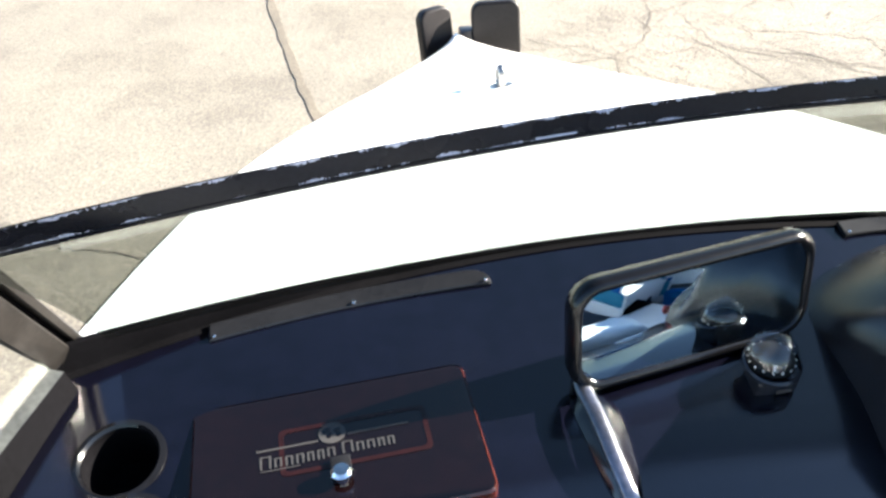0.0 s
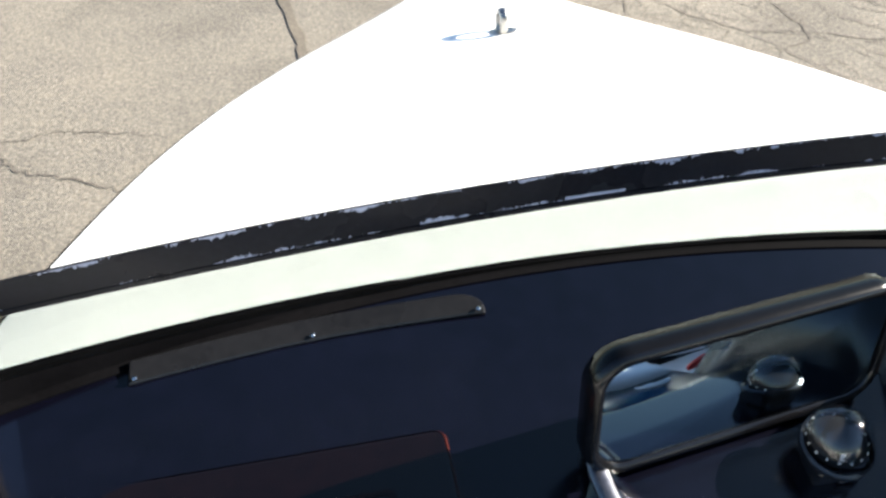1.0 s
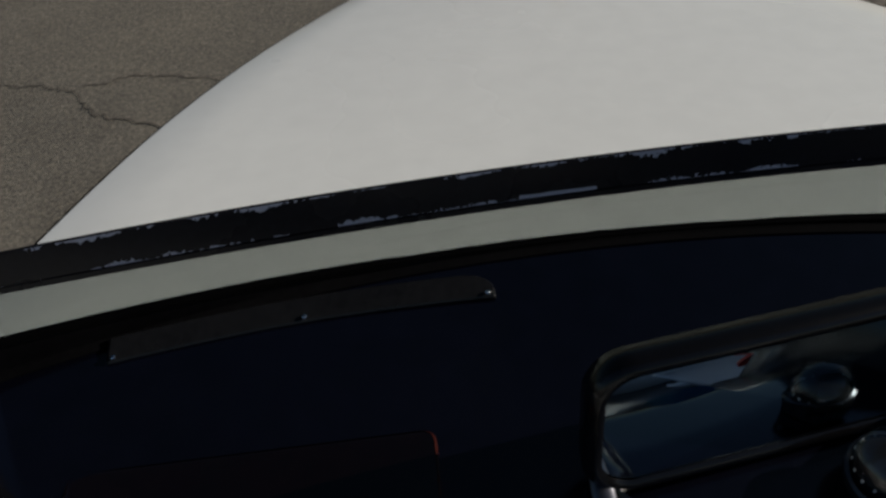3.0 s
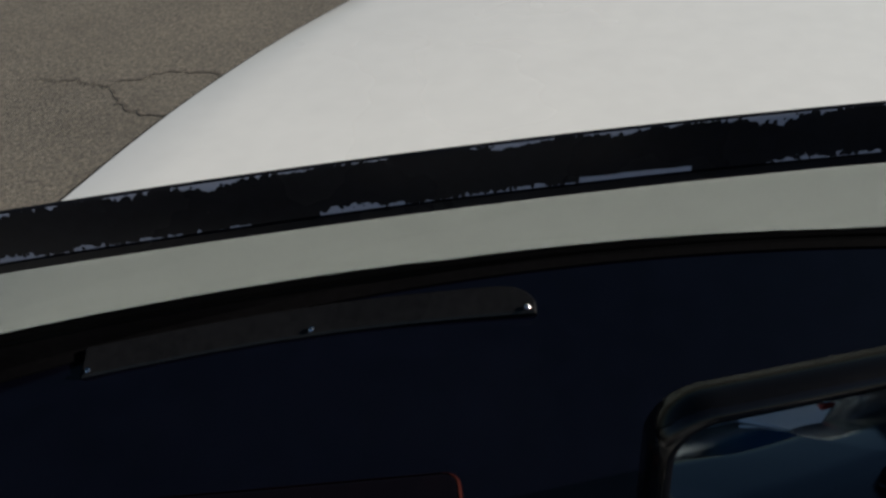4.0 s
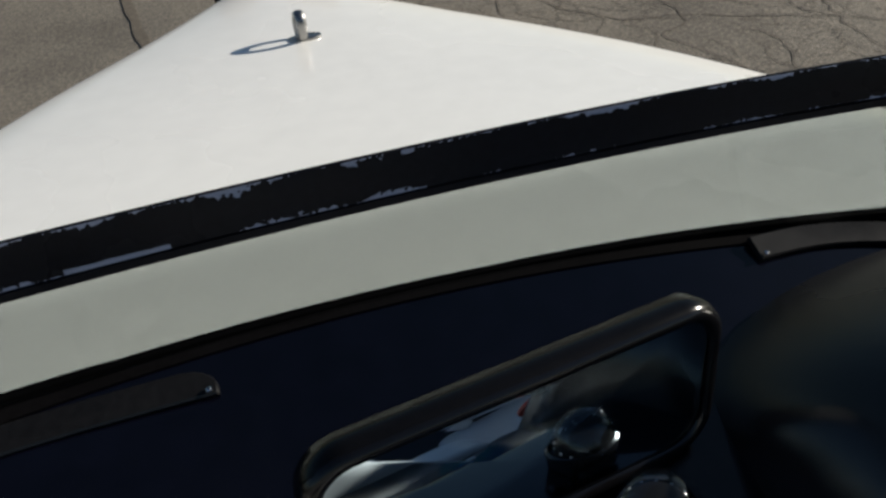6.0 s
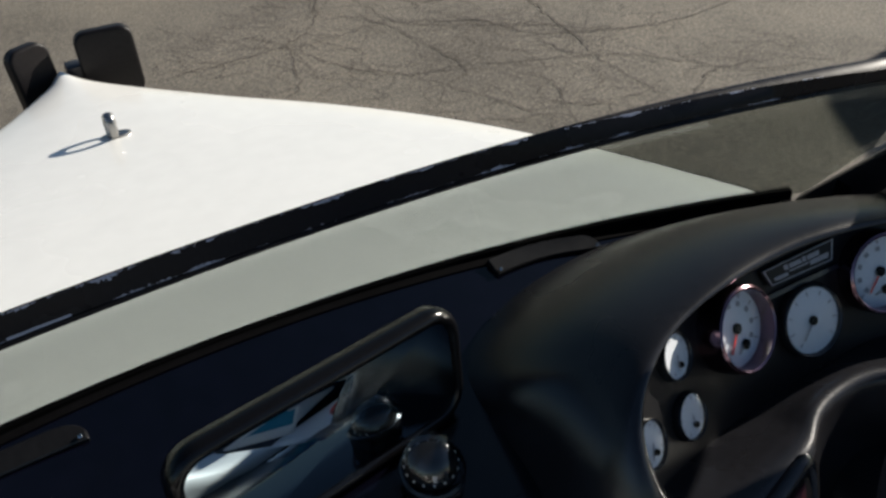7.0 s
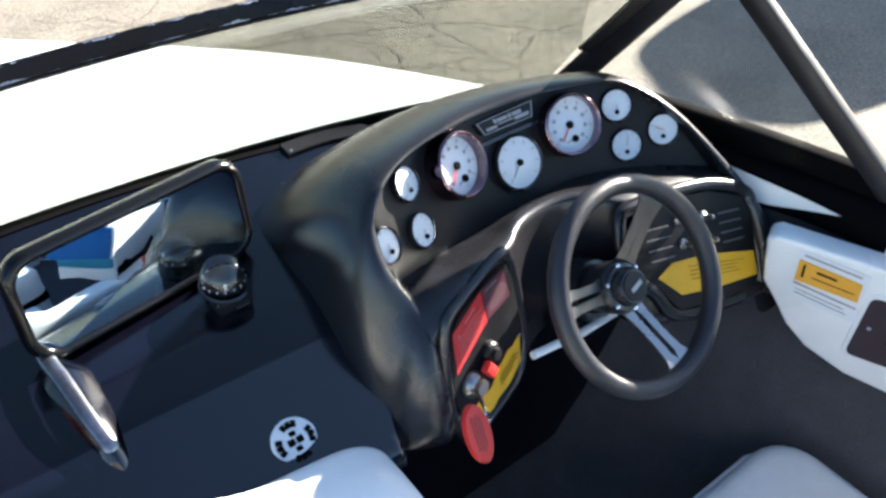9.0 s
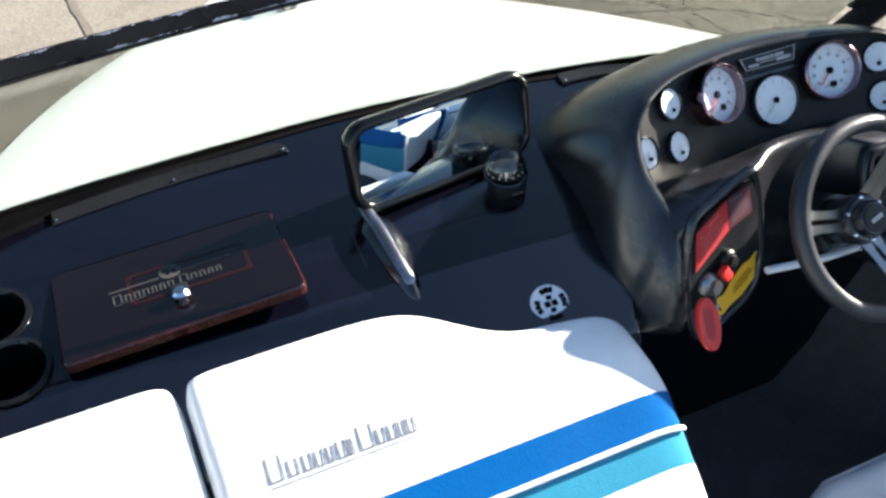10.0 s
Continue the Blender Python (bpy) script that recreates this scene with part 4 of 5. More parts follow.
# ---- gauges ----
def gauge(at, radius, label, deep=0.010, bezel_mat=None, needle=200, sub=False, ticks=9, red=False):
    """A round instrument: rim, white dial, marks, needle with its boss, and a domed crystal."""
    at = Vector(at)
    nrm = face_normal(at.x)
    base = at - nrm * deep
    g = thing("gauge", label, "gauge", base, group="gauges on the helm console")
    m = frame_of(base, nrm)
    r = radius
    part("bezel", lathe([(r * 1.14, -0.012), (r * 1.14, deep * 0.5), (r * 1.10, deep + 0.001), (r * 1.05, deep + 0.003), (r * 1.0, deep + 0.0015), (r * 0.985, deep * 0.8), (r * 0.98, -0.004)], m, 48), bezel_mat or SATIN, g, "rose-tinted chrome bezel" if bezel_mat else "black bezel")
    lay = 0.45 if sub else 0.85
    part("dial", lathe([(r * 0.985, deep * lay), (0, deep * lay)], m, 40), DIAL, g, "white dial")
    h = deep * lay + 0.0008
    bm = None
    for k in range(ticks):
        a = radians(225 - 270 * k / (ticks - 1))
        c = m @ Matrix.Rotation(a, 4, "Z") @ Matrix.Translation((r * 0.82, 0, h))
        bm = box((r * 0.14, r * 0.035, 0.0006), c, bm=bm)
        if sub:
            box((r * 0.12, r * 0.13, 0.0005), m @ Matrix.Rotation(a, 4, "Z") @ Matrix.Translation((r * 0.62, 0, h)), bm=bm)
    part("marks", bm, GREY_INK, g, smooth=False)
    bm = box((r * 0.72, r * 0.05, 0.0008), m @ Matrix.Rotation(radians(needle), 4, "Z") @ Matrix.Translation((r * 0.30, 0, h + 0.002)))
    part("needle", bm, RED_INK if sub or red else GREY_INK, g, "thin red needle" if sub or red else "thin grey needle", smooth=False)
    boss = m if sub else m @ Matrix.Translation((0, -r * (0.0 if radius > 0.03 else 0.45), 0))
    part("boss", lathe([(r * 0.14, h), (r * 0.14, h + 0.003), (r * 0.08, h + 0.005), (0, h + 0.005)], boss, 16), INK, g)
    if sub:
        part("small_pivot", lathe([(r * 0.13, h), (r * 0.13, h + 0.003), (r * 0.07, h + 0.004), (0, h + 0.004)], m @ Matrix.Translation((r * 0.12, -r * 0.52, 0)), 14), INK, g)
        part("small_needle", box((r * 0.34, r * 0.05, 0.0008), m @ Matrix.Translation((-r * 0.05, -r * 0.56, h + 0.001)) @ Matrix.Rotation(0.3, 4, "Z")), GREY_INK, g, smooth=False)
    part("crystal", lathe([(r * 0.99, deep + 0.002), (r * 0.7, deep + 0.002 + r * 0.05), (r * 0.35, deep + 0.002 + r * 0.085), (0, deep + 0.002 + r * 0.10)], m, 40), CLEAR, g, "domed glass").visible_shadow = False
    return g


gauge((0.4068, -0.2358, 1.5175), 0.0245, "small white-faced gauge with black needle in the hooded panel", needle=250)
gauge((0.3334, -0.2913, 1.4770), 0.0245, "small white-faced gauge catching the sun at the panel's corner", needle=230)
gauge((0.4070, -0.2719, 1.4552), 0.0245, "small white-faced gauge low on the panel", needle=260)
gauge((0.8207, -0.2469, 1.4961), 0.0250, "small white-faced gauge beside the big speed dial", needle=270)
gauge((0.8195, -0.2812, 1.4362), 0.0250, "small white-faced gauge above the wheel", needle=80)
gauge((0.8892, -0.2962, 1.4465), 0.0250, "small white-faced gauge with red needle at the panel's end", needle=160, ticks=5, red=True)
gauge((0.5048, -0.2409, 1.5106), 0.0455, "large white speed dial in a tall rose-chrome bezel", 0.030, ROSE, 225, True)
gauge((0.7221, -0.2481, 1.4978), 0.0455, "large white speed dial with red needle in a deep bezel", 0.026, ROSE, 235, True)
gauge((0.6177, -0.2405, 1.4659), 0.0410, "mid-sized white rev counter with grey needle", 0.012, None, 225)


# ---- steering wheel ----
WHEEL_N = Vector((0.064, -0.89, 0.678)).normalized()
WHEEL_C = Vector((0.628, -0.498, 1.383))
wheel = thing("steering_wheel", "black three-spoke steering wheel with brushed metal spokes", "steering wheel", WHEEL_C)
wm = frame_of(WHEEL_C, WHEEL_N)
hm = wm @ Matrix.Translation((0, 0, -0.034))
R = 0.150
ring = [(R * math.cos(2 * math.pi * k / 64), R * math.sin(2 * math.pi * k / 64), 0.0) for k in range(64)]
bm = bmesh.new()
rings = []
for k in range(64):
    a = 2 * math.pi * k / 64
    rings.append([bm.verts.new(wm @ Vector(((R + 0.0145 * math.cos(b)) * math.cos(a), (R + 0.0145 * math.cos(b)) * math.sin(a), 0.0165 * math.sin(b)))) for b in (2 * math.pi * j / 16 for j in range(16))])
for k in range(64):
    a, b = rings[k], rings[(k + 1) % 64]
    for j in range(16):
        bm.faces.new((a[j], a[(j + 1) % 16], b[(j + 1) % 16], b[j]))
part("rim", bm, RUBBER, wheel, "thick black grip rim", angle=80)
for a in (165, 278, 48):
    sp = wm @ Matrix.Rotation(radians(a), 4, "Z")
    prof = [(0.036, 0.020), (0.055, 0.017), (0.095, 0.017), (0.120, 0.019), (0.130, 0.023), (0.142, 0.031), (0.150, 0.031)]
    top, low = [], []
    bm = bmesh.new()
    for sgn in (1, -1):
        rows = []
        for x, w in prof:
            z = -0.042 + 0.039 * min(1.0, (x - 0.036) / 0.10)
            inner = w * 0.24 if 0.05 < x < 0.125 and a != 48 else 0.0005
            rows.append([sp @ Vector((x, sgn * w, z + 0.0015)), sp @ Vector((x, sgn * inner, z + 0.0015)), sp @ Vector((x, sgn * inner, z - 0.0015)), sp @ Vector((x, sgn * w, z - 0.0015))])
        join(bm, loft(rows, True, True))
    # the upper spoke lies in the dark; black satin stands in for that shade
    spoke = part("spoke", bm, SATIN if a == 48 else BRUSHED, wheel, "spoke coloured black in place of its shade" if a == 48 else "slotted brushed metal spoke", smooth=False)
    for dy in (-0.018, 0.018):
        part("bolt", lathe([(0.0045, -0.003), (0.0045, 0.002), (0.002, 0.004), (0, 0.004)], sp @ Matrix.Translation((0.140, dy, -0.001)), 10), CHROME, spoke)
part("hub", lathe([(0.038, -0.05), (0.041, -0.012), (0.040, 0.0), (0.035, 0.006), (0.030, 0.007), (0.029, 0.018), (0.025, 0.024), (0, 0.026)], hm, 40), SATIN, wheel, "black hub boss")
part("emblem", lathe([(0.023, 0.0245), (0.022, 0.027), (0, 0.0275)], hm, 32), PANEL, wheel, "dark grey round emblem")
part("emblem_mark", box((0.024, 0.007, 0.001), hm @ Matrix.Translation((0, 0, 0.0282)) @ Matrix.Rotation(0.25, 4, "Z")), GREY_INK, wheel, smooth=False)
for k in range(6):
    a = 2 * math.pi * (k + 0.5) / 6
    part("hub_bolt", lathe([(0.004, 0.004), (0.004, 0.008), (0.002, 0.010), (0, 0.010)], hm @ Matrix.Translation((0.0352 * math.cos(a), 0.0352 * math.sin(a), 0)), 8), CHROME, wheel)
part("column", tube([WHEEL_C - WHEEL_N * 0.09, WHEEL_C - WHEEL_N * 0.13, WHEEL_C - WHEEL_N * 0.20], [0.045, 0.055, 0.06], 24), SATIN, wheel, "black ribbed column shroud")
brace = thing("column_brace", "white tube under the console behind the wheel", "tube", (0.44, -0.43, 1.29))
part("tube", tube([(0.474, -0.4455, 1.293), (0.58, -0.443, 1.272), (0.68, -0.43, 1.253)], 0.0066, 14), VINYL, brace)

# ---- ignition key and float ----
key_set = thing("ignition_key", "ignition key with a red float hanging from the switch", "key", lp(0.362, 1.303))
m = frame_of(lp(0.362, 1.303, 0.0), NL)
part("switch_barrel", lathe([(0.020, 0), (0.020, 0.010), (0.016, 0.016), (0.012, 0.018), (0.012, 0.026), (0, 0.027)], m, 28), BRUSHED, key_set, "round metal ignition switch")
part("key_blade", box((0.016, 0.024, 0.002), frame_of(lp(0.356, 1.298, 0.034), (0.9, -0.3, 0.1)), 0.0008), BRUSHED, key_set, "steel key")
part("chain", tube(smooth_path([lp(0.356, 1.292, 0.040), lp(0.350, 1.300, 0.055), lp(0.338, 1.316, 0.062)], 4), 0.0022, 8), CHROME, key_set, "short bead chain")
fm = frame_of(Vector((0.322, -0.500, 1.288)), (0.15, -0.75, 0.55), (0.16, 0.3, 1))
oval = [(0.021 * math.cos(a), 0.040 * math.sin(a) * (1.1 if math.sin(a) < 0 else 1.0)) for a in (2 * math.pi * k / 28 for k in range(28))]
fl = part("float", slab(oval, 0.010, fm, 0.004, 3), RED_FOAM, key_set, "flat oval red float")
letters_bars(fl, [fm @ Vector(p) for p in ((-0.012, 0.026, 0.0102), (0.012, 0.026, 0.0102), (0.012, -0.028, 0.0102), (-0.012, -0.028, 0.0102))], [(0.1, 0.16, 0.0, 0.9), (0.3, 0.36, 0.05, 0.95), (0.5, 0.56, 0.0, 1), (0.7, 0.76, 0.1, 0.9)], MAROON_LABEL, "print", 0.0004, 0.0)
for dz in (0.0, 0.018):
    part("spare_key", box((0.012, 0.003, 0.006), Matrix.Translation((0.349, -0.492, 1.261 + dz)), 0.001), CHROME, key_set, "spare key edge")
# the helm stands turned a little to starboard on the dash, with the boat's list
askew = Matrix.Translation((0.5338, -0.3650, 1.3969)) @ Matrix.Rotation(radians(-1.53), 4, "Z") @ Matrix.Rotation(radians(-1.44), 4, "Y") @ Matrix.Translation((-0.5327, 0.3678, -1.3955))
for ob in [o for o in scene.objects if not o.parent and o.name.split(".")[0] in ("helm_console", "name_plaque", "gauge", "steering_wheel", "column_brace", "ignition_key")]:
    ob.matrix_basis = askew @ Matrix.Translation(ob.location)

# ---- rear-view mirror ----
MN = Vector((0.195, -1.0, 0.137)).normalized()
CURVE = 0.67                # one over the radius of the convex glass
mid = Vector((0.061, -0.110, 1.480))
mirror = thing("rear_view_mirror", "wide convex rear-view mirror in a black rounded frame on the dashboard", "mirror", mid)
mm = frame_of(mid, MN) @ Matrix.Rotation(radians(-2.5), 4, "Z")
W, H = 0.358, 0.162


def bowed(w, h, r, z):
    return [mm @ Vector((x, y, z - CURVE * (x * x + (y - 0.007) ** 2) / 2)) for x, y in rounded(w, h, r, 8)]


rows = [bowed((W - 0.024) * k, (H - 0.024) * k, 0.034 * k, 0.0) for k in (1, 0.9, 0.8, 0.65, 0.5, 0.35, 0.2, 0.08)]
bm = loft(rows, True)
bm.faces.new([v for v in bm.verts][-len(rows[0]):])
part("glass", bm, MIRROR, mirror, "convex silvered mirror glass", angle=80)
sections = [(W - 0.030, H - 0.030, 0.031, 0.001), (W - 0.026, H - 0.026, 0.033, 0.004), (W - 0.014, H - 0.014, 0.037, 0.006), (W - 0.004, H - 0.004, 0.040, 0.002), (W, H, 0.042, -0.006), (W - 0.006, H - 0.006, 0.040, -0.022), (W - 0.06, H - 0.05, 0.035, -0.036), (W - 0.16, H - 0.10, 0.022, -0.040)]
rows = [bowed(w, h, r, z) for w, h, r, z in sections]
bm = loft(rows, True)
bm.faces.new([v for v in bm.verts][-len(rows[0]):])
part("housing", bm, MIRROR_FRAME, mirror, "black mirror housing", angle=60)
arm = [mid + Vector((-0.140, 0.030, -0.040)), Vector((-0.100, -0.130, 1.418)), Vector((-0.097, -0.190, 1.414)), Vector((-0.092, -0.250, 1.398)), Vector((-0.086, -0.292, 1.380))]
path = smooth_path(arm, 4)
rows = []
for k, p in enumerate(path):
    t = k / (len(path) - 1)
    w = 0.012 - 0.003 * t
    rows.append([p + Vector((w * math.cos(c), 0.006 * math.sin(c) * 0.6, 0.006 * math.sin(c))) for c in (2 * math.pi * n / 14 for n in range(14))])
part("arm", loft(rows, True, True), POLISHED, mirror, "polished tapered mounting arm", angle=60)
rows = []
for y in np.linspace(-0.125, -0.312, 16):
    x = -0.092 + 0.010 * (-0.125 - y) / 0.227
    w = table(y, [-0.312, -0.300, -0.25, -0.16, -0.125], [0.005, 0.012, 0.020, 0.026, 0.010])
    h = table(y, [-0.312, -0.306, -0.290, -0.25, -0.16, -0.125], [0.0, 0.006, 0.012, 0.020, 0.018, 0.0])
    rows.append([Vector((x + w * u * 1.3, y, dash_z(y, x) - 0.004 + (h + 0.004) * max(0.0, 1 - abs(u) ** 1.6))) for u in (-1, -0.75, -0.5, -0.25, -0.1, 0, 0.1, 0.25, 0.5, 0.75, 1)])
part("fairing", loft(rows), NAVY_GEL, mirror, "glossy navy fairing under the arm", angle=80, subsurf=1)

# ---- compass ----
CC = Vector((0.145, -0.150, 1.427))
compass = thing("compass", "black dashboard compass with a clear glass dome", "compass", (0.140, -0.160, dash_z(-0.16, 0.14)))
part("dome", lathe([(0.0335, -0.008), (0.0345, 0.0), (0.0325, 0.0115), (0.026, 0.0225), (0.0168, 0.0300), (0.007, 0.0340), (0, 0.0345)], Matrix.Translation(CC), 32), DOME, compass, "clear glass dome").visible_shadow = False
part("card", lathe([(0.0300, -0.012), (0.0298, -0.002), (0.0262, 0.0015), (0.015, 0.0032), (0.0, 0.0036)], Matrix.Translation(CC), 32), INK, compass, "black compass card")
for k in range(16):
    a = 2 * math.pi * k / 16
    part("card_mark", box((0.0018, 0.0008, 0.0026), Matrix.Translation(CC) @ Matrix.Rotation(a, 4, "Z") @ Matrix.Translation((0, -0.0302, -0.003))), PAPER, compass, smooth=False)
part("card_letter", letters("E", 0.010, frame_of(CC + Vector((-0.0095, -0.0262, 0.0040)), Vector((-0.35, -0.9, 0.45)))), PAPER, compass, "white letter on the card", smooth=False)
tilt = frame_of(CC + Vector((0, 0, -0.028)), Vector((0, -0.18, 1)), (0, 1, 0))
part("collar", lathe([(0.0345, 0.012), (0.0372, 0.015), (0.0372, 0.021), (0.0345, 0.0235)], tilt, 32), SATIN, compass, "black collar")
part("body", box((0.056, 0.044, 0.030), tilt @ Matrix.Translation((0, -0.006, 0.001)), 0.006, 3), SATIN, compass, "black compass body")
part("label", box((0.020, 0.0008, 0.006), tilt @ Matrix.Translation((0.010, -0.0286, -0.006))), SILVER_INK, compass, smooth=False)
part("bracket", box((0.044, 0.026, 0.06), tilt @ Matrix.Translation((0, 0.010, -0.034)), 0.006), SATIN, compass, "black bracket on the dash")

# ---- glove box ----
GZ = 1.418
glove = thing("glove_box", "smoked red-brown acrylic glove box lid with silver print", "glove box", (-0.41, -0.19, GZ - 0.03))
gm = Matrix.Translation((-0.415, -0.177, GZ)) @ Matrix.Rotation(radians(0.8), 4, "X") @ Matrix.Rotation(0.035, 4, "Z")
part("base", slab(rounded(0.330, 0.168, 0.010, 3), 0.060, gm @ Matrix.Translation((0, 0.007, -0.070)), 0.012), BLACK_TRIM, glove, "dark box frame", smooth=False)
inner = gm @ Matrix.Translation((0.022, 0.008, -0.0032))
ring_o, ring_i = rounded(0.182, 0.072, 0.008, 3), rounded(0.170, 0.060, 0.006, 3)
part("inner_rim", loft([[inner @ Vector((x, y, 0)) for x, y in ring_o], [inner @ Vector((x, y, 0.006)) for x, y in ring_o], [inner @ Vector((x, y, 0.006)) for x, y in ring_i], [inner @ Vector((x, y, 0)) for x, y in ring_i]], True), RIM_RED, glove, "red-brown inner rim", smooth=False)
rim_lo, rim_hi = rounded(0.3485, 0.2105, 0.013, 4), rounded(0.3440, 0.2060, 0.012, 4)
part("lid_rim", loft([[gm @ Vector((x, y, -0.014)) for x, y in rim_lo], [gm @ Vector((x, y, -0.001)) for x, y in rim_lo], [gm @ Vector((x, y, 0.0026)) for x, y in rim_hi]], True), RIM_GLOW, glove, "red-brown lid edge with its glow put into the colour", angle=30)
part("lid", slab(rounded(0.346, 0.208, 0.012, 4), 0.010, gm @ Matrix.Translation((0, 0, -0.008)), 0.004, 3), SMOKE, glove, "smoked translucent lid", smooth=False)
# printed emblem and plain bars in place of the maker's name
bm = lathe([(0.0165, 0.0024), (0.0165, 0.0030), (0, 0.0030)], gm @ Matrix.Translation((-0.004, 0.025, 0)), 28)
part("print_disc", bm, SILVER_INK, glove, "silver round emblem")
for x, y, w, h, a in ((-0.0105, 0.030, 0.010, 0.007, 20), (-0.0075, 0.0215, 0.006, 0.009, -25), (0.0020, 0.0285, 0.008, 0.006, 10), (0.0035, 0.0215, 0.006, 0.009, 15)):
    part("emblem_patch", slab(rounded(w, h, 0.0026, 3), 0.0004, gm @ Matrix.Translation((x, y, 0.0029)) @ Matrix.Rotation(radians(a), 4, "Z")), SMOKE, glove, smooth=False)
def strokes(x0, x1, y0, y1, w):
    """Upright strokes and a cross stroke that stand for one printed mark."""
    return [(x0, x0 + w, y0, y1), (x1 - w, x1, y0, y1), (x0 + w, x1 - w, y1 - w * 0.7, y1)]


MARKS = [(-0.092, -0.079, 0.006, 0.025), (-0.075, -0.066, 0.006, 0.020), (-0.062, -0.053, 0.006, 0.020), (-0.049, -0.040, 0.006, 0.020), (-0.036, -0.028, 0.006, 0.020), (-0.024, -0.016, 0.006, 0.020), (-0.012, -0.003, 0.008, 0.021), (0.006, 0.019, 0.008, 0.026), (0.023, 0.032, 0.008, 0.021), (0.036, 0.045, 0.008, 0.021), (0.049, 0.057, 0.008, 0.021), (0.061, 0.069, 0.008, 0.021)]
for x0, x1, y0, y1 in [(-0.096, -0.022, 0.033, 0.0356), (0.014, 0.089, 0.036, 0.0386), (-0.092, -0.045, 0.002, 0.0032)] + [b for k in MARKS for b in strokes(*k, 0.0022)]:
    part("print_bar", box((x1 - x0, y1 - y0, 0.0006), gm @ Matrix.Translation(((x0 + x1) / 2, (y0 + y1) / 2 - 0.018, 0.0027))), SILVER_INK, glove, smooth=False)
knob = gm @ Matrix.Translation((0.002, -0.047, 0.002))
part("knob", lathe([(0.007, 0), (0.007, 0.006), (0.0125, 0.009), (0.0125, 0.014), (0.009, 0.018), (0, 0.019)], knob, 28), CHROME, glove, "round chrome latch knob")
part("latch", box((0.024, 0.030, 0.006), gm @ Matrix.Translation((0.002, -0.031, 0.005)), 0.002), PANEL, glove, "black latch tab")

# ---- cup holders ----
for x, y, r in [(cx, cy, CUP_R) for cx, cy in CUPS]:
    z = dash_z(y, x)
    cup = thing("cup_holder", "round black cup holder sunk in the dashboard", "cup holder", (x, y, z), group="cup holders in the dash")
    m = frame_of((x, y, z), (0, -0.2, 1), (0, 1, 0))
    part("ring", lathe([(r * 1.23, -0.001), (r * 1.215, 0.003), (r * 1.07, 0.005), (r, 0.001), (r * 0.985, -0.010)], m, 40), MIRROR_FRAME, cup, "glossy black rim")
    part("well", lathe([(r * 0.99, -0.002), (r * 0.93, -0.070), (r * 0.86, -0.075), (0, -0.076)], m, 40), BLACK_TRIM, cup, "dark well")

# ---- defroster strips ----
def vent_strip(p, q, lift, label, screws=(0.02, 0.5, 0.98)):
    p, q = Vector(p), Vector(q)
    v = thing("vent_strip", label, "trim strip", (p + q) / 2)
    up = Vector((0, -0.25, 1))
    rows = []
    for k in (0.0, 0.006, 0.012, 0.1, 0.25, 0.4, 0.55, 0.7, 0.85, 0.92, 0.95, 0.97, 0.985, 0.995, 1.0):
        c = p.lerp(q, k) + Vector((0, 0.011 * math.sin(math.pi * k), 0))
        ahead = 0.015 * (1.0 if k < 0.92 else math.sqrt(max(0.0, 1 - ((k - 0.92) / 0.081) ** 2)) * 1.6 - 0.6)
        n, w = up.normalized(), Vector((0, 1, 0.25)).normalized()
        thin = 0.0045 if 0.003 < k < 0.999 else 0.002
        rows.append([c - w * 0.015 - n * 0.004, c - w * 0.015 + n * (thin - 0.0018), c - w * 0.0132 + n * thin, c + w * (ahead - 0.0018) + n * thin, c + w * ahead + n * (thin - 0.0018), c + w * ahead - n * 0.004])
    part("strip", loft(rows, True, True), GREY_STRIP, v, "flat dark strip", angle=30)
    for k in screws:
        c = p.lerp(q, k) + Vector((0, 0.011 * math.sin(math.pi * k) + (-0.012), 0.004))
        part("screw", lathe([(0.0027, 0), (0.0027, 0.001), (0.0016, 0.0019), (0, 0.0019)], frame_of(c, up, (0, 1, 0)), 10), CHROME, v)
    return v


vent_strip((-0.577, 0.052, 1.436), (-0.172, 0.101, 1.426), 0, "flat dark grey strip screwed along the dash under the windscreen")
vent_strip((0.392, 0.112, 1.4045), (0.56, 0.088, 1.396), 0, "short dark strip beside the console under the windscreen", (0.04, 0.96))

# ---- speaker ----
SP = Vector((0.112, -0.373, 1.312))
spk = thing("speaker_grille", "round white and black speaker grille on the dash", "speaker", SP)
sm = frame_of(SP, (0.05, -0.55, 0.85), (0, 1, 0.3))
part("disc", lathe([(0.0325, 0), (0.0325, 0.004), (0.029, 0.006), (0, 0.007)], sm, 40), PAPER, spk, "white disc")
for k in range(4):
    for j in range(3):
        a = radians(90 * k + (j - 1) * 19)
        part("slot", box((0.0090, 0.0070, 0.0012), sm @ Matrix.Rotation(a, 4, "Z") @ Matrix.Translation((0.0230, 0, 0.0072)), 0.001, 1), INK, spk, smooth=False)
for x, y in ((0.0062, 0), (-0.0062, 0), (0, 0.0105), (0, -0.0105)):
    part("slot", box((0.010, 0.0095, 0.0012) if x else (0.009, 0.007, 0.0012), sm @ Matrix.Translation((x, y, 0.0074)), 0.001, 1), INK, spk, smooth=False)

# ================= seats =================
def cushion(bm_rows, name, parent, mat, label=""):
    return part(name, loft(bm_rows), mat, parent, label, angle=80)


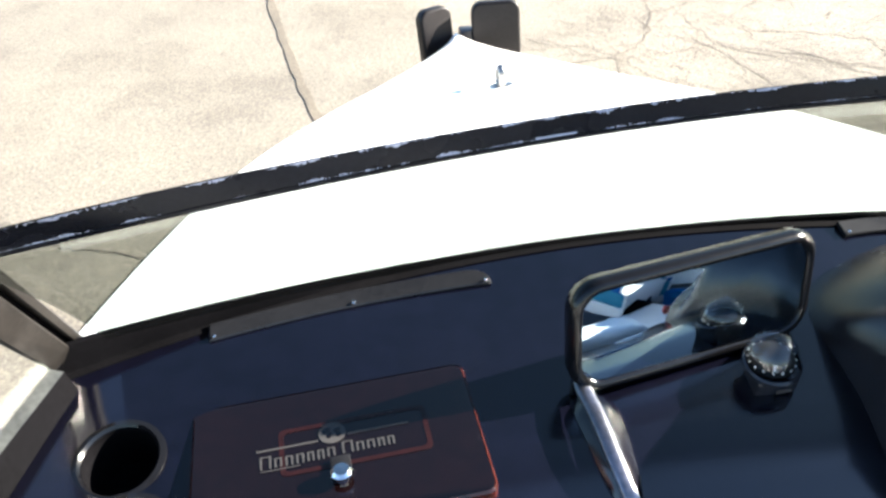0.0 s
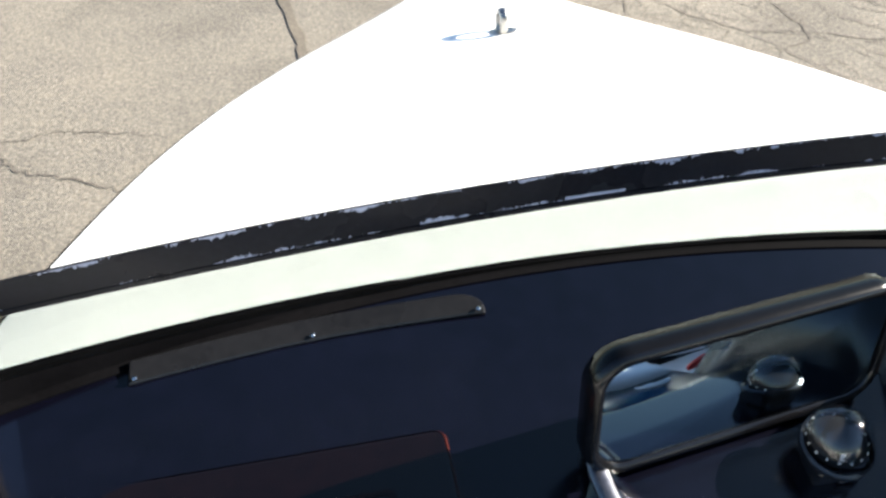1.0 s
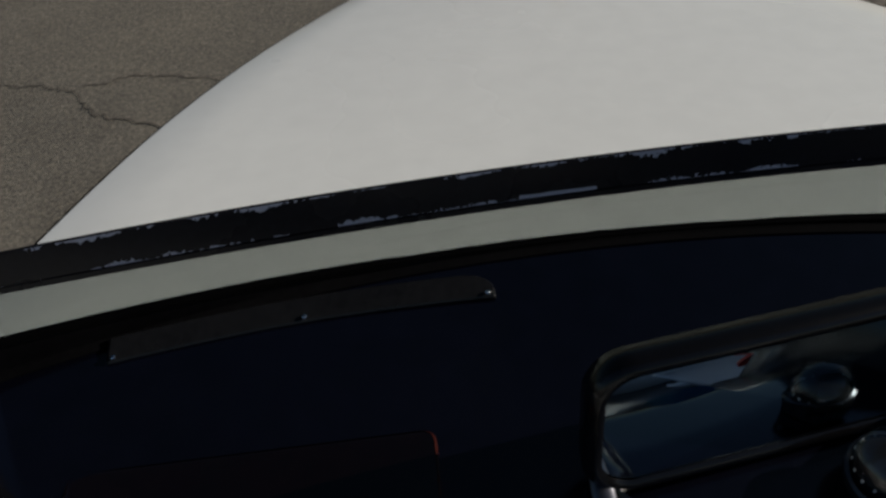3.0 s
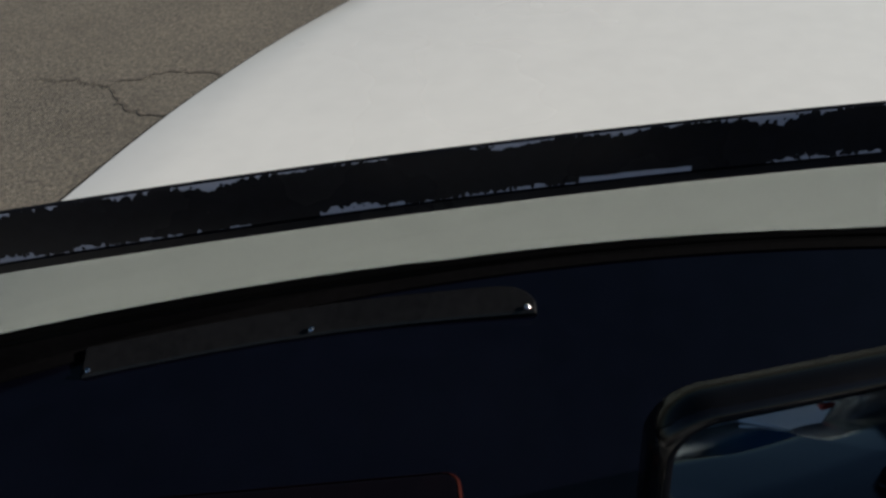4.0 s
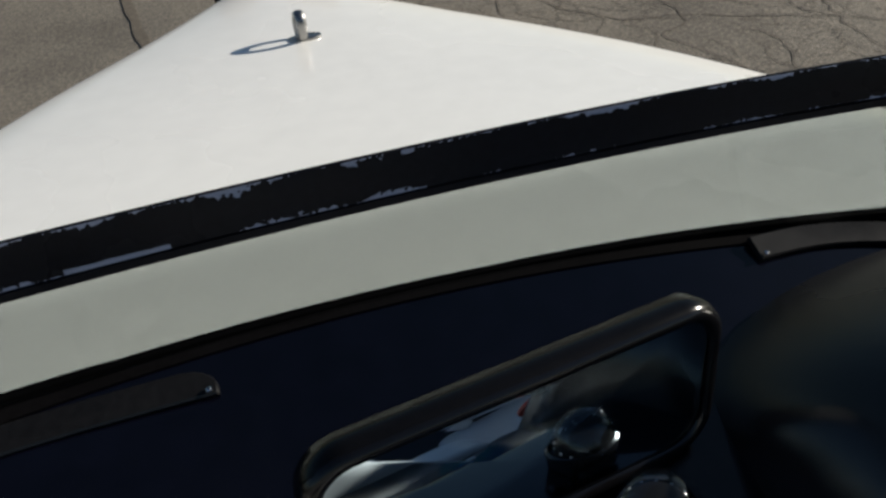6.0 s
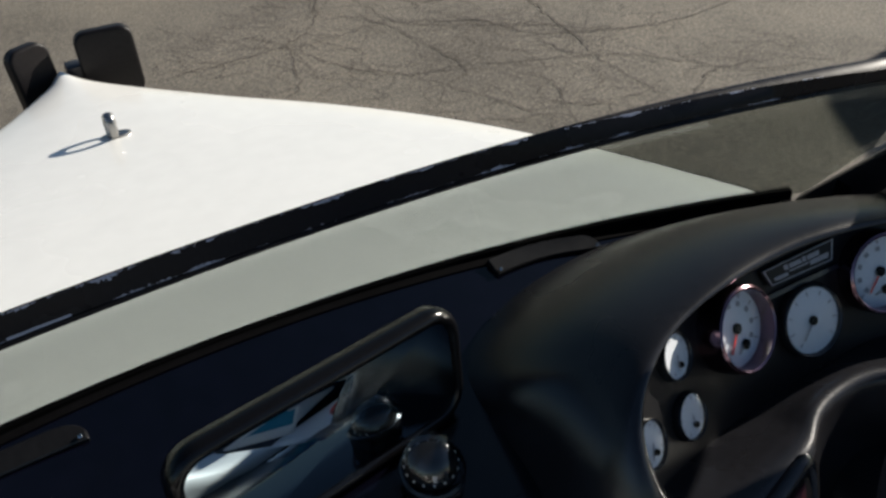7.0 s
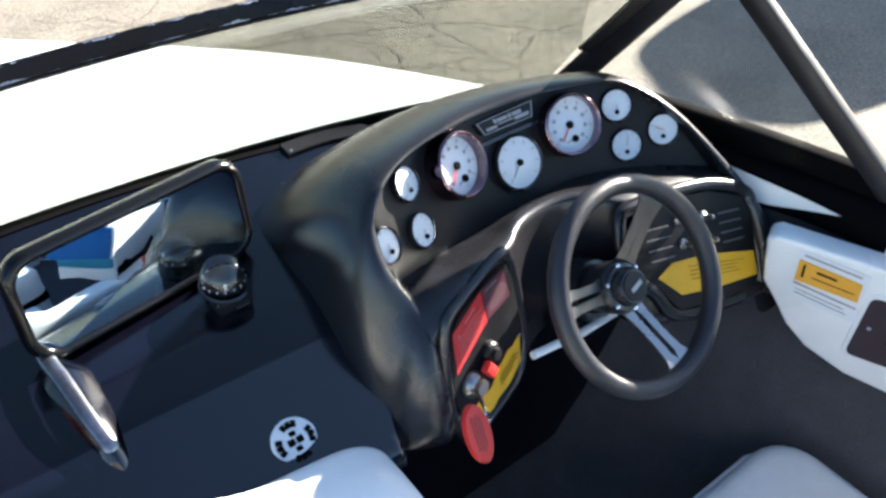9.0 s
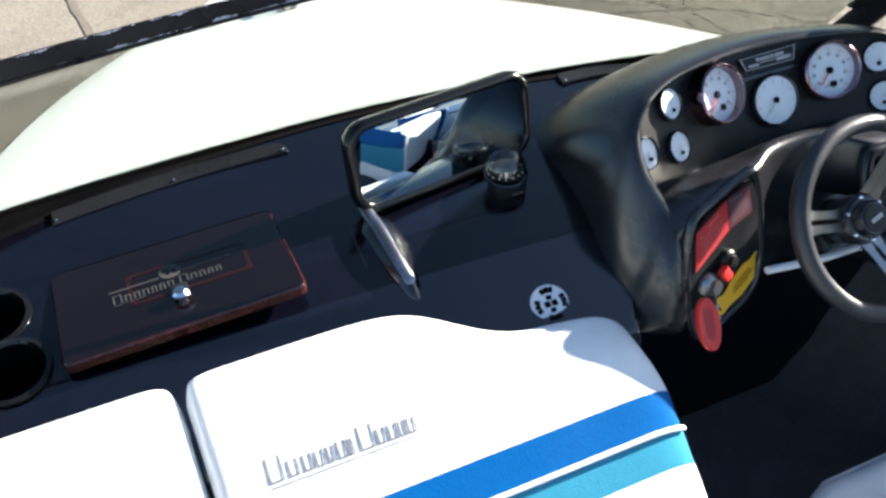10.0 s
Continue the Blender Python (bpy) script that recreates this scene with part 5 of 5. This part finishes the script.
def seat_top(x, dip):
    """Depth and height of the observer seat's upper edge along its width."""
    if not dip:
        return -0.398, 1.437
    xs = [-0.17, -0.124, -0.09, -0.04, 0.0, 0.10, 0.24]
    return table(x, xs, [-0.398, -0.400, -0.408, -0.416, -0.420, -0.420, -0.425]), table(x, xs, [1.436, 1.428, 1.404, 1.366, 1.336, 1.322, 1.300])


def observer_seat(x0, x1, dip, label):
    st = thing("observer_seat", label, "seat", ((x0 + x1) / 2, -0.6, 0.72), group="observer seats against the dash")

    # v runs from behind the upper edge over it and down the sloped back
    def surf(x, v):
        ye, t = seat_top(x, dip)
        k = int(v)
        wide, deep = (0.065, 0.055 if k < 6 else 0.022) if dip and x > 0 else (0.035, 0.020)
        e = min(1.0, min(x - x0, x1 - x) / wide)
        rnd = deep * (1 - math.sqrt(max(0.0, 1 - (1 - e) ** 2)))
        ys = [ye - 0.007, ye + 0.006, ye + 0.013, ye, min(-0.42, ye - 0.018), -0.505, -0.558, -0.60, -0.64, -0.72, -0.80, -0.84]
        y = ys[k]
        if k < 4:
            z = (1.15, t - 0.06, t - 0.016, t)[k]
        else:
            z = table(y, [-0.84, -0.80, -0.72, -0.64, -0.60, -0.558, -0.505, -0.42], [0.985, 1.03, 1.110, 1.1854, 1.223, 1.2625, 1.3125, 1.396])
            z = min(z, t - 0.004)
        return Vector((x, y - rnd * 0.5 * (k < 6), z - rnd))
    xs = [x0 + (x1 - x0) * u for u in (0, 0.012, 0.03, 0.06, 0.12, 0.22, 0.35, 0.48, 0.6, 0.7, 0.78, 0.85, 0.91, 0.95, 0.975, 0.99, 1.0)]
    def band(v0, v1, mat, name, lab=""):
        rows = []
        for x in xs:
            col = [surf(x, v) for v in range(v0, v1 + 1)]
            if x in (xs[0], xs[-1]):
                col = [p + Vector((0, 0.0, -0.02)) for p in col]
            rows.append(col)
        ob = part(name, loft(rows), mat, st, lab, angle=80, subsurf=2)
        return ob
    band(0, 6, VINYL, "backrest", "white vinyl backrest")
    band(6, 7, VINYL_BLUE, "blue_stripe", "royal blue vinyl stripe")
    band(7, 8, VINYL_CYAN, "turquoise_stripe", "turquoise vinyl stripe")
    band(8, 11, VINYL, "lower_backrest", "white vinyl lower backrest")
    part("piping", tube([surf(x, 7) + Vector((0, -0.003, 0.003)) for x in xs[1:-1]], 0.004, 8), VINYL, st, "white piping")
    for s, x in ((-1, x0), (1, x1)):
        rows = [[surf(x, v) + Vector((0, 0, -0.02)) for v in range(0, 12)], [Vector((x - s * 0.006, p.y, min(p.z - 0.02, 1.0))) for p in (surf(x, v) for v in range(0, 12))]]
        part("side_panel", loft(rows), VINYL, st, "white vinyl side", angle=80)
    part("seat_cushion", box((x1 - x0 - 0.01, 0.52, 0.14), Matrix.Translation(((x0 + x1) / 2, -1.06, 0.92)), 0.035, 4), VINYL, st, "white vinyl seat cushion")
    part("seat_base", box((x1 - x0 - 0.12, 0.60, 0.14), Matrix.Translation(((x0 + x1) / 2 + (0.05 if x0 < -0.6 else 0), -1.02, 0.79)), 0.01), VINYL, st, "white seat base")
    return st


seat = observer_seat(-0.444, 0.220, True, "white vinyl observer seat with blue and turquoise stripes")
# plain grey marks in place of the printed name
def on_back(x, y):
    return Vector((x, y, 1.392 + 0.94 * (y + 0.42)))


SQ = [on_back(-0.372, -0.484), on_back(-0.165, -0.486), on_back(-0.165, -0.514), on_back(-0.372, -0.514)]
SEAT_MARKS = [(0.0, 0.10, 0.02, 0.85), (0.13, 0.20, 0.30, 0.85), (0.23, 0.29, 0.30, 0.85), (0.31, 0.37, 0.30, 0.85), (0.39, 0.44, 0.30, 0.85), (0.46, 0.52, 0.25, 0.85), (0.53, 0.57, 0.28, 0.85), (0.61, 0.71, 0.02, 0.85), (0.73, 0.79, 0.30, 0.85), (0.81, 0.87, 0.30, 0.85), (0.88, 0.93, 0.30, 0.85), (0.94, 1.0, 0.30, 0.85)]
for u0, u1, v0, v1 in SEAT_MARKS:
    letters_bars(seat, SQ, [(u0, u0 + 0.014, v0, v1), (u1 - 0.010, u1, v0, v1), (u0 + 0.014, u1 - 0.010, v1 - 0.06, v1)], SEAT_PRINT, "print", 0.0004, 0.0012)
letters_bars(seat, SQ, [(0.0, 1.0, 0.97, 1.0)], SEAT_PRINT, "print", 0.0004, 0.0012)
observer_seat(-1.02, -0.452, False, "white vinyl seat beside the port side of the dash")

# driver's seat
drv = thing("driver_seat", "white vinyl driver's seat with turquoise trim", "seat", (0.72, -1.0, 0.56))
part("seat_cushion", slab(rounded(0.52, 0.56, 0.085, 6), 0.15, Matrix.Translation((0.690, -0.912, 0.804)) @ Matrix.Rotation(radians(2), 4, "X"), 0.040, 5), VINYL, drv, "white vinyl cushion", angle=80)
part("piping", tube([(0.475, -0.652, 0.927), (0.52, -0.632, 0.930), (0.86, -0.632, 0.930), (0.905, -0.652, 0.927)], 0.004, 8), VINYL, drv)
back = Matrix.Translation((0.75, -1.27, 1.185)) @ Matrix.Rotation(radians(-28), 4, "Z") @ Matrix.Rotation(radians(-14), 4, "X")
part("backrest", box((0.50, 0.12, 0.42), back, 0.04, 4), VINYL, drv, "white vinyl backrest", angle=80)
for sx in (-1, 1):
    part("blue_side", box((0.035, 0.30, 0.24), back @ Matrix.Translation((sx * 0.262, -0.075, 0.10)), 0.014, 3), VINYL_BLUE, drv, "royal blue side bolster", angle=80)
    part("turquoise_side", box((0.035, 0.30, 0.13), back @ Matrix.Translation((sx * 0.262, -0.075, -0.088)), 0.012, 3), VINYL_CYAN, drv, "turquoise side panel", angle=80)
    part("side_foot", box((0.034, 0.30, 0.07), back @ Matrix.Translation((sx * 0.262, -0.075, -0.19)), 0.010, 3), VINYL, drv, "white side panel", angle=80)
    part("side_piping", tube([back @ Vector((sx * 0.266, 0.072, z)) for z in (-0.22, -0.1, 0.05, 0.21)], 0.010, 8), VINYL, drv, "white piping")
part("bolster", box((0.06, 0.40, 0.16), Matrix.Translation((0.985, -1.13, 0.995)), 0.028, 4), VINYL_BLUE, drv, "royal blue starboard bolster", angle=80)
part("pedestal", tube([(0.72, -0.95, 0.72), (0.72, -0.95, 0.83)], 0.12, 20), BLACK_ALU, drv)
part("back_bracket", box((0.30, 0.03, 0.30), Matrix.Translation((0.72, -1.30, 0.93)), 0.006), BLACK_ALU, drv, "black hinge bracket")
# aft bench and engine box
bench = thing("aft_bench", "white vinyl aft bench with a turquoise band", "seat", (0, -3.3, 0.55))
part("seat_cushion", box((1.9, 0.55, 0.18), Matrix.Translation((0, -3.0, 0.92)), 0.05, 4), VINYL, bench, "white vinyl cushion", angle=80)
part("base", box((1.5, 0.5, 0.13), Matrix.Translation((0, -3.0, 0.782)), 0.01), VINYL, bench)
part("backrest", box((1.9, 0.14, 0.34), Matrix.Translation((0, -3.32, 1.12)), 0.05, 4), VINYL, bench, "white backrest", angle=80)
part("band", box((1.88, 0.03, 0.10), Matrix.Translation((0, -3.235, 1.02)), 0.01), VINYL_CYAN, bench, "turquoise band")
eng = thing("engine_box", "white vinyl engine box with a dark band", "engine cover", (0.05, -2.1, 0.55))
part("box", box((0.66, 0.95, 0.345), Matrix.Translation((0.05, -2.1, 0.891)), 0.05, 4), VINYL, eng, angle=80)
part("band", box((0.668, 0.958, 0.05), Matrix.Translation((0.05, -2.1, 0.86)), 0.02, 2), BLACK_TRIM, eng, "dark band")

# ================= starboard coaming and throttle =================
coam = thing("side_coaming", "white moulded side coaming with orange warning label", "coaming", (0.98, -0.6, 1.2))


def cp(y, z, out=0.0):
    return Vector((0.934 + 0.45 * (-0.51 - max(y, -0.82)) + 0.06 * max(0.0, -0.82 - y) - 0.9 * out, y - 0.005 - 0.4 * out, z + 0.010))


edge = [(-0.508, 1.322), (-0.522, 1.332), (-0.737, 1.320), (-0.82, 1.316), (-0.82, 1.056), (-0.676, 1.085), (-0.61, 1.118), (-0.572, 1.155), (-0.545, 1.20), (-0.520, 1.235)]
pts = [cp(y, z) for y, z in edge]
bm = bmesh.new()
f = bm.faces.new([bm.verts.new(p) for p in pts])
g = bmesh.ops.extrude_face_region(bm, geom=[f])
bmesh.ops.translate(bm, vec=(0.045, 0.02, 0), verts=[v for v in g["geom"] if isinstance(v, bmesh.types.BMVert)])
bmesh.ops.bevel(bm, geom=[e for e in bm.edges if abs(e.verts[0].co.y - e.verts[1].co.y) > 0.001 or abs(e.verts[0].co.z - e.verts[1].co.z) > 0.001], offset=0.008, segments=3, affect="EDGES", profile=0.6)
part("panel", bm, WHITE_GEL, coam, "white gelcoat side panel", angle=50)
part("aft_panel", loft([[cp(y, 1.316 + 0.07 * (y + 0.82)) + Vector((0.045, 0.02, 0)), cp(y, 1.316 + 0.07 * (y + 0.82)), cp(y, 1.056)] for y in (-0.821, -1.2, -1.8, -2.6)]), WHITE_GEL, coam, "white gelcoat side panel running aft", angle=50)
q = [cp(-0.556, 1.322, 0.002), cp(-0.662, 1.305, 0.002), cp(-0.664, 1.203, 0.002), cp(-0.558, 1.226, 0.002)]
lab = part("warning_label", plate(q[::-1], 0.0008), PAPER, coam, "white paper warning label", smooth=False)
q2 = [cp(-0.562, 1.303, 0.004), cp(-0.655, 1.287, 0.004), cp(-0.657, 1.249, 0.004), cp(-0.563, 1.259, 0.004)]
part("orange_band", plate(q2[::-1], 0.0008), ORANGE, lab, smooth=False)
letters_bars(lab, q2, [(0.08, 0.12, 0.15, 0.75), (0.3, 0.62, 0.24, 0.34), (0.25, 0.92, 0.60, 0.64)], INK, "print", 0.0004, 0.0012)
letters_bars(lab, q, [(0.1, 0.9, 0.06, 0.10), (0.05, 0.95, 0.68, 0.72), (0.1, 0.8, 0.8, 0.82), (0.1, 0.85, 0.88, 0.9)], GREY_INK, "print_line", 0.0004, 0.0014)
thr = thing("throttle", "chrome throttle lever with a wooden knob on a dark plate", "throttle", cp(-0.75, 1.18, 0.0))
NC = Vector((-0.9, -0.4, 0)).normalized()
pm = frame_of(cp(-0.764, 1.197, 0.002), NC) @ Matrix.Rotation(radians(-3), 4, "Z")
part("border", slab(rounded(0.222, 0.146, 0.016, 5), 0.003, pm @ Matrix.Translation((0, 0, -0.002)), 0.001, 2), WHITE_GEL, thr, "raised white border", smooth=False)
part("plate", slab(rounded(0.206, 0.130, 0.013, 5), 0.003, pm), MAROON_PLATE, thr, "dark maroon plate", smooth=False)
part("screw", lathe([(0.0035, 0), (0.0035, 0.001), (0, 0.0016)], frame_of(cp(-0.685, 1.206, 0.006), NC), 10), CHROME, thr)
m = frame_of(cp(-0.762, 1.186, 0.005), NC)
part("ring", lathe([(0.031, 0), (0.031, 0.004), (0.028, 0.006), (0.025, 0.004), (0.024, 0.001)], m, 36), CHROME, thr, "chrome ring")
part("socket", lathe([(0.0245, 0.002), (0.012, 0.004), (0, 0.010)], m, 30), SATIN, thr)
base, top = cp(-0.762, 1.186, 0.010), Vector((0.994, -0.752, 1.345))
part("lever", tube([base, base.lerp(top, 0.5), top], [0.011, 0.009, 0.0075], 14), CHROME, thr, "tapered chrome lever")
d = (top - base).normalized()
part("knob", lathe([(0, 0.0), (0.011, 0.002), (0.013, 0.012), (0.020, 0.028), (0.021, 0.042), (0.015, 0.054), (0, 0.058)], frame_of(top, d, (0, 1, 0)), 28), WOOD, thr, "varnished wooden knob")
part("button", lathe([(0.0085, 0), (0.0085, 0.005), (0.005, 0.008), (0, 0.0085)], frame_of(cp(-0.722, 1.185, 0.005), NC), 20), CHROME, thr, "chrome button")

# ================= foredeck fittings and trailer =================
CB = Vector((0.030, 0.957, deck_z(0.030, 0.957)))
cleat = thing("bow_eye", "chrome lifting ring standing on the foredeck", "deck ring", CB)
part("base_plate", slab([(0.030 * math.cos(a), 0.016 * math.sin(a)) for a in (2 * math.pi * k / 24 for k in range(24))], 0.006, frame_of(CB + Vector((0.004, 0, -0.002)), (0, 0.12, 1), (0, 1, 0)), 0.002), BRUSHED, cleat, "oval chrome base")
lean = Vector((-0.05, -0.2, 1)).normalized()
fr = frame_of(CB + lean * 0.028, Vector((1, 0.12, 0)), lean)
bm = bmesh.new()
rings = []
for k in range(28):
    a = 2 * math.pi * k / 28
    rings.append([bm.verts.new(fr @ Vector(((0.0155 + 0.0055 * math.cos(b)) * math.cos(a), (0.024 + 0.006 * math.cos(b)) * math.sin(a), 0.0095 * math.sin(b)))) for b in (2 * math.pi * j / 10 for j in range(10))])
for k in range(28):
    for j in range(10):
        bm.faces.new((rings[k][j], rings[k][(j + 1) % 10], rings[(k + 1) % 28][(j + 1) % 10], rings[(k + 1) % 28][j]))
part("ring", bm, BRUSHED, cleat, "polished chrome ring", angle=80)
trailer = thing("boat_trailer", "boat trailer with black bow guide pads", "trailer", (0, 1.6, 0))
for x, yaw, w in ((-0.060, 24, 0.100), (0.112, -6, 0.136)):
    m = Matrix.Translation((x, 1.40, 1.275)) @ Matrix.Rotation(radians(yaw), 4, "Z") @ Matrix.Rotation(radians(90 - 6), 4, "X")
    part("guide_pad", slab(rounded(w, 0.17, 0.030, 6), 0.030, m @ Matrix.Translation((0, 0.0, -0.015)), 0.008, 3), PAD, trailer, "black padded bow guide", angle=60)
part("bow_stop", box((0.040, 0.05, 0.085), Matrix.Translation((0.031, 1.428, 1.240)), 0.008), RUBBER, trailer, "black bow stop")
part("stop_bracket", box((0.07, 0.035, 0.05), Matrix.Translation((0.0, 1.45, 1.22)), 0.004), BLACK_ALU, trailer, "dark bracket")
part("winch_post", box((0.07, 0.07, 0.80), Matrix.Translation((0.025, 1.50, 0.75)), 0.008), BLACK_ALU, trailer, "black winch post")
part("pad_bar", box((0.20, 0.05, 0.05), Matrix.Translation((0.035, 1.50, 1.14)), 0.006), BLACK_ALU, trailer)
for s in (1, -1):
    part("frame_rail", tube([(s * 0.04, 2.3, 0.45), (s * 0.10, 1.5, 0.43), (s * 0.36, 0.5, 0.42), (s * 0.66, -1.0, 0.40), (s * 0.70, -4.2, 0.40)], 0.05, 10), BLACK_ALU, trailer)
    part("bunk", box((0.12, 2.6, 0.10), Matrix.Translation((s * 0.45, -2.0, 0.56)), 0.01), CARPET, trailer, "carpeted bunk")
    for y in (-2.2, -3.0):
        part("wheel", lathe([(0.12, -0.09), (0.30, -0.09), (0.33, -0.06), (0.33, 0.06), (0.30, 0.09), (0.12, 0.09), (0.10, 0.05), (0, 0.05)], Matrix.Translation((s * 0.92, y, 0.331)) @ Matrix.Rotation(radians(90), 4, "Y"), 32), TYRE, trailer, "black trailer wheel")
part("coupler", tube([(0, 2.2, 0.45), (0, 2.5, 0.45)], 0.05, 10), BLACK_ALU, trailer)

# film patch on the windscreen's starboard end
film = thing("windscreen_film", "hazy clear film patch on the windscreen's starboard end", "film")
def on_glass(x, k):
    b, t = glass_ends(x)
    return b.lerp(t, k) + Vector((0, 0.012 * math.sin(math.pi * k) - 0.005, 0.003))


bm = loft([[on_glass(0.99 + (0.805 + (0.97 - k) * 0.285 - 0.99) * u, k) for u in (1, 0.75, 0.5, 0.25, 0)] for k in (0.36, 0.50, 0.65, 0.80, 0.96)])
ob = part("film", bm, FILM, film)
ob.visible_shadow = False

# unseen covered boat, added so that its shade lies across the asphalt
other = thing("shade_caster", "unseen covered boat added to shade the asphalt", "boat", (9.6, 2.8, 0))
reach = Vector((SUN.x, SUN.y, 0)) * (1.6 / SUN.z)      # its shade falls this far back from it
rows = []
for s, w in ((0.0, 0.30), (0.04, 0.42), (0.15, 0.52), (0.3, 0.58), (0.6, 0.66), (1.0, 0.72), (1.5, 0.74), (2.5, 0.75), (4.0, 0.74), (5.2, 0.70)):
    c = reach + Vector((3.27 + s, 1.24, 0))
    rows.append([c + Vector((0, y * w, z)) for y, z in ((-0.7, 0.95), (-0.95, 1.3), (-1, 1.58), (-0.5, 1.63), (0, 1.65), (0.5, 1.63), (1, 1.58), (0.95, 1.3), (0.7, 0.95))])
part("tarpaulin", loft(rows, True, True), TARP, other, "navy tarpaulin", angle=60)
for s in (1.2, 4.2):
    part("stand", box((0.3, 0.8, 0.96), Matrix.Translation(reach + Vector((3.25 + s, 1.24, 0.48))), 0.02), BLACK_ALU, other, "stand of the unseen shade caster")
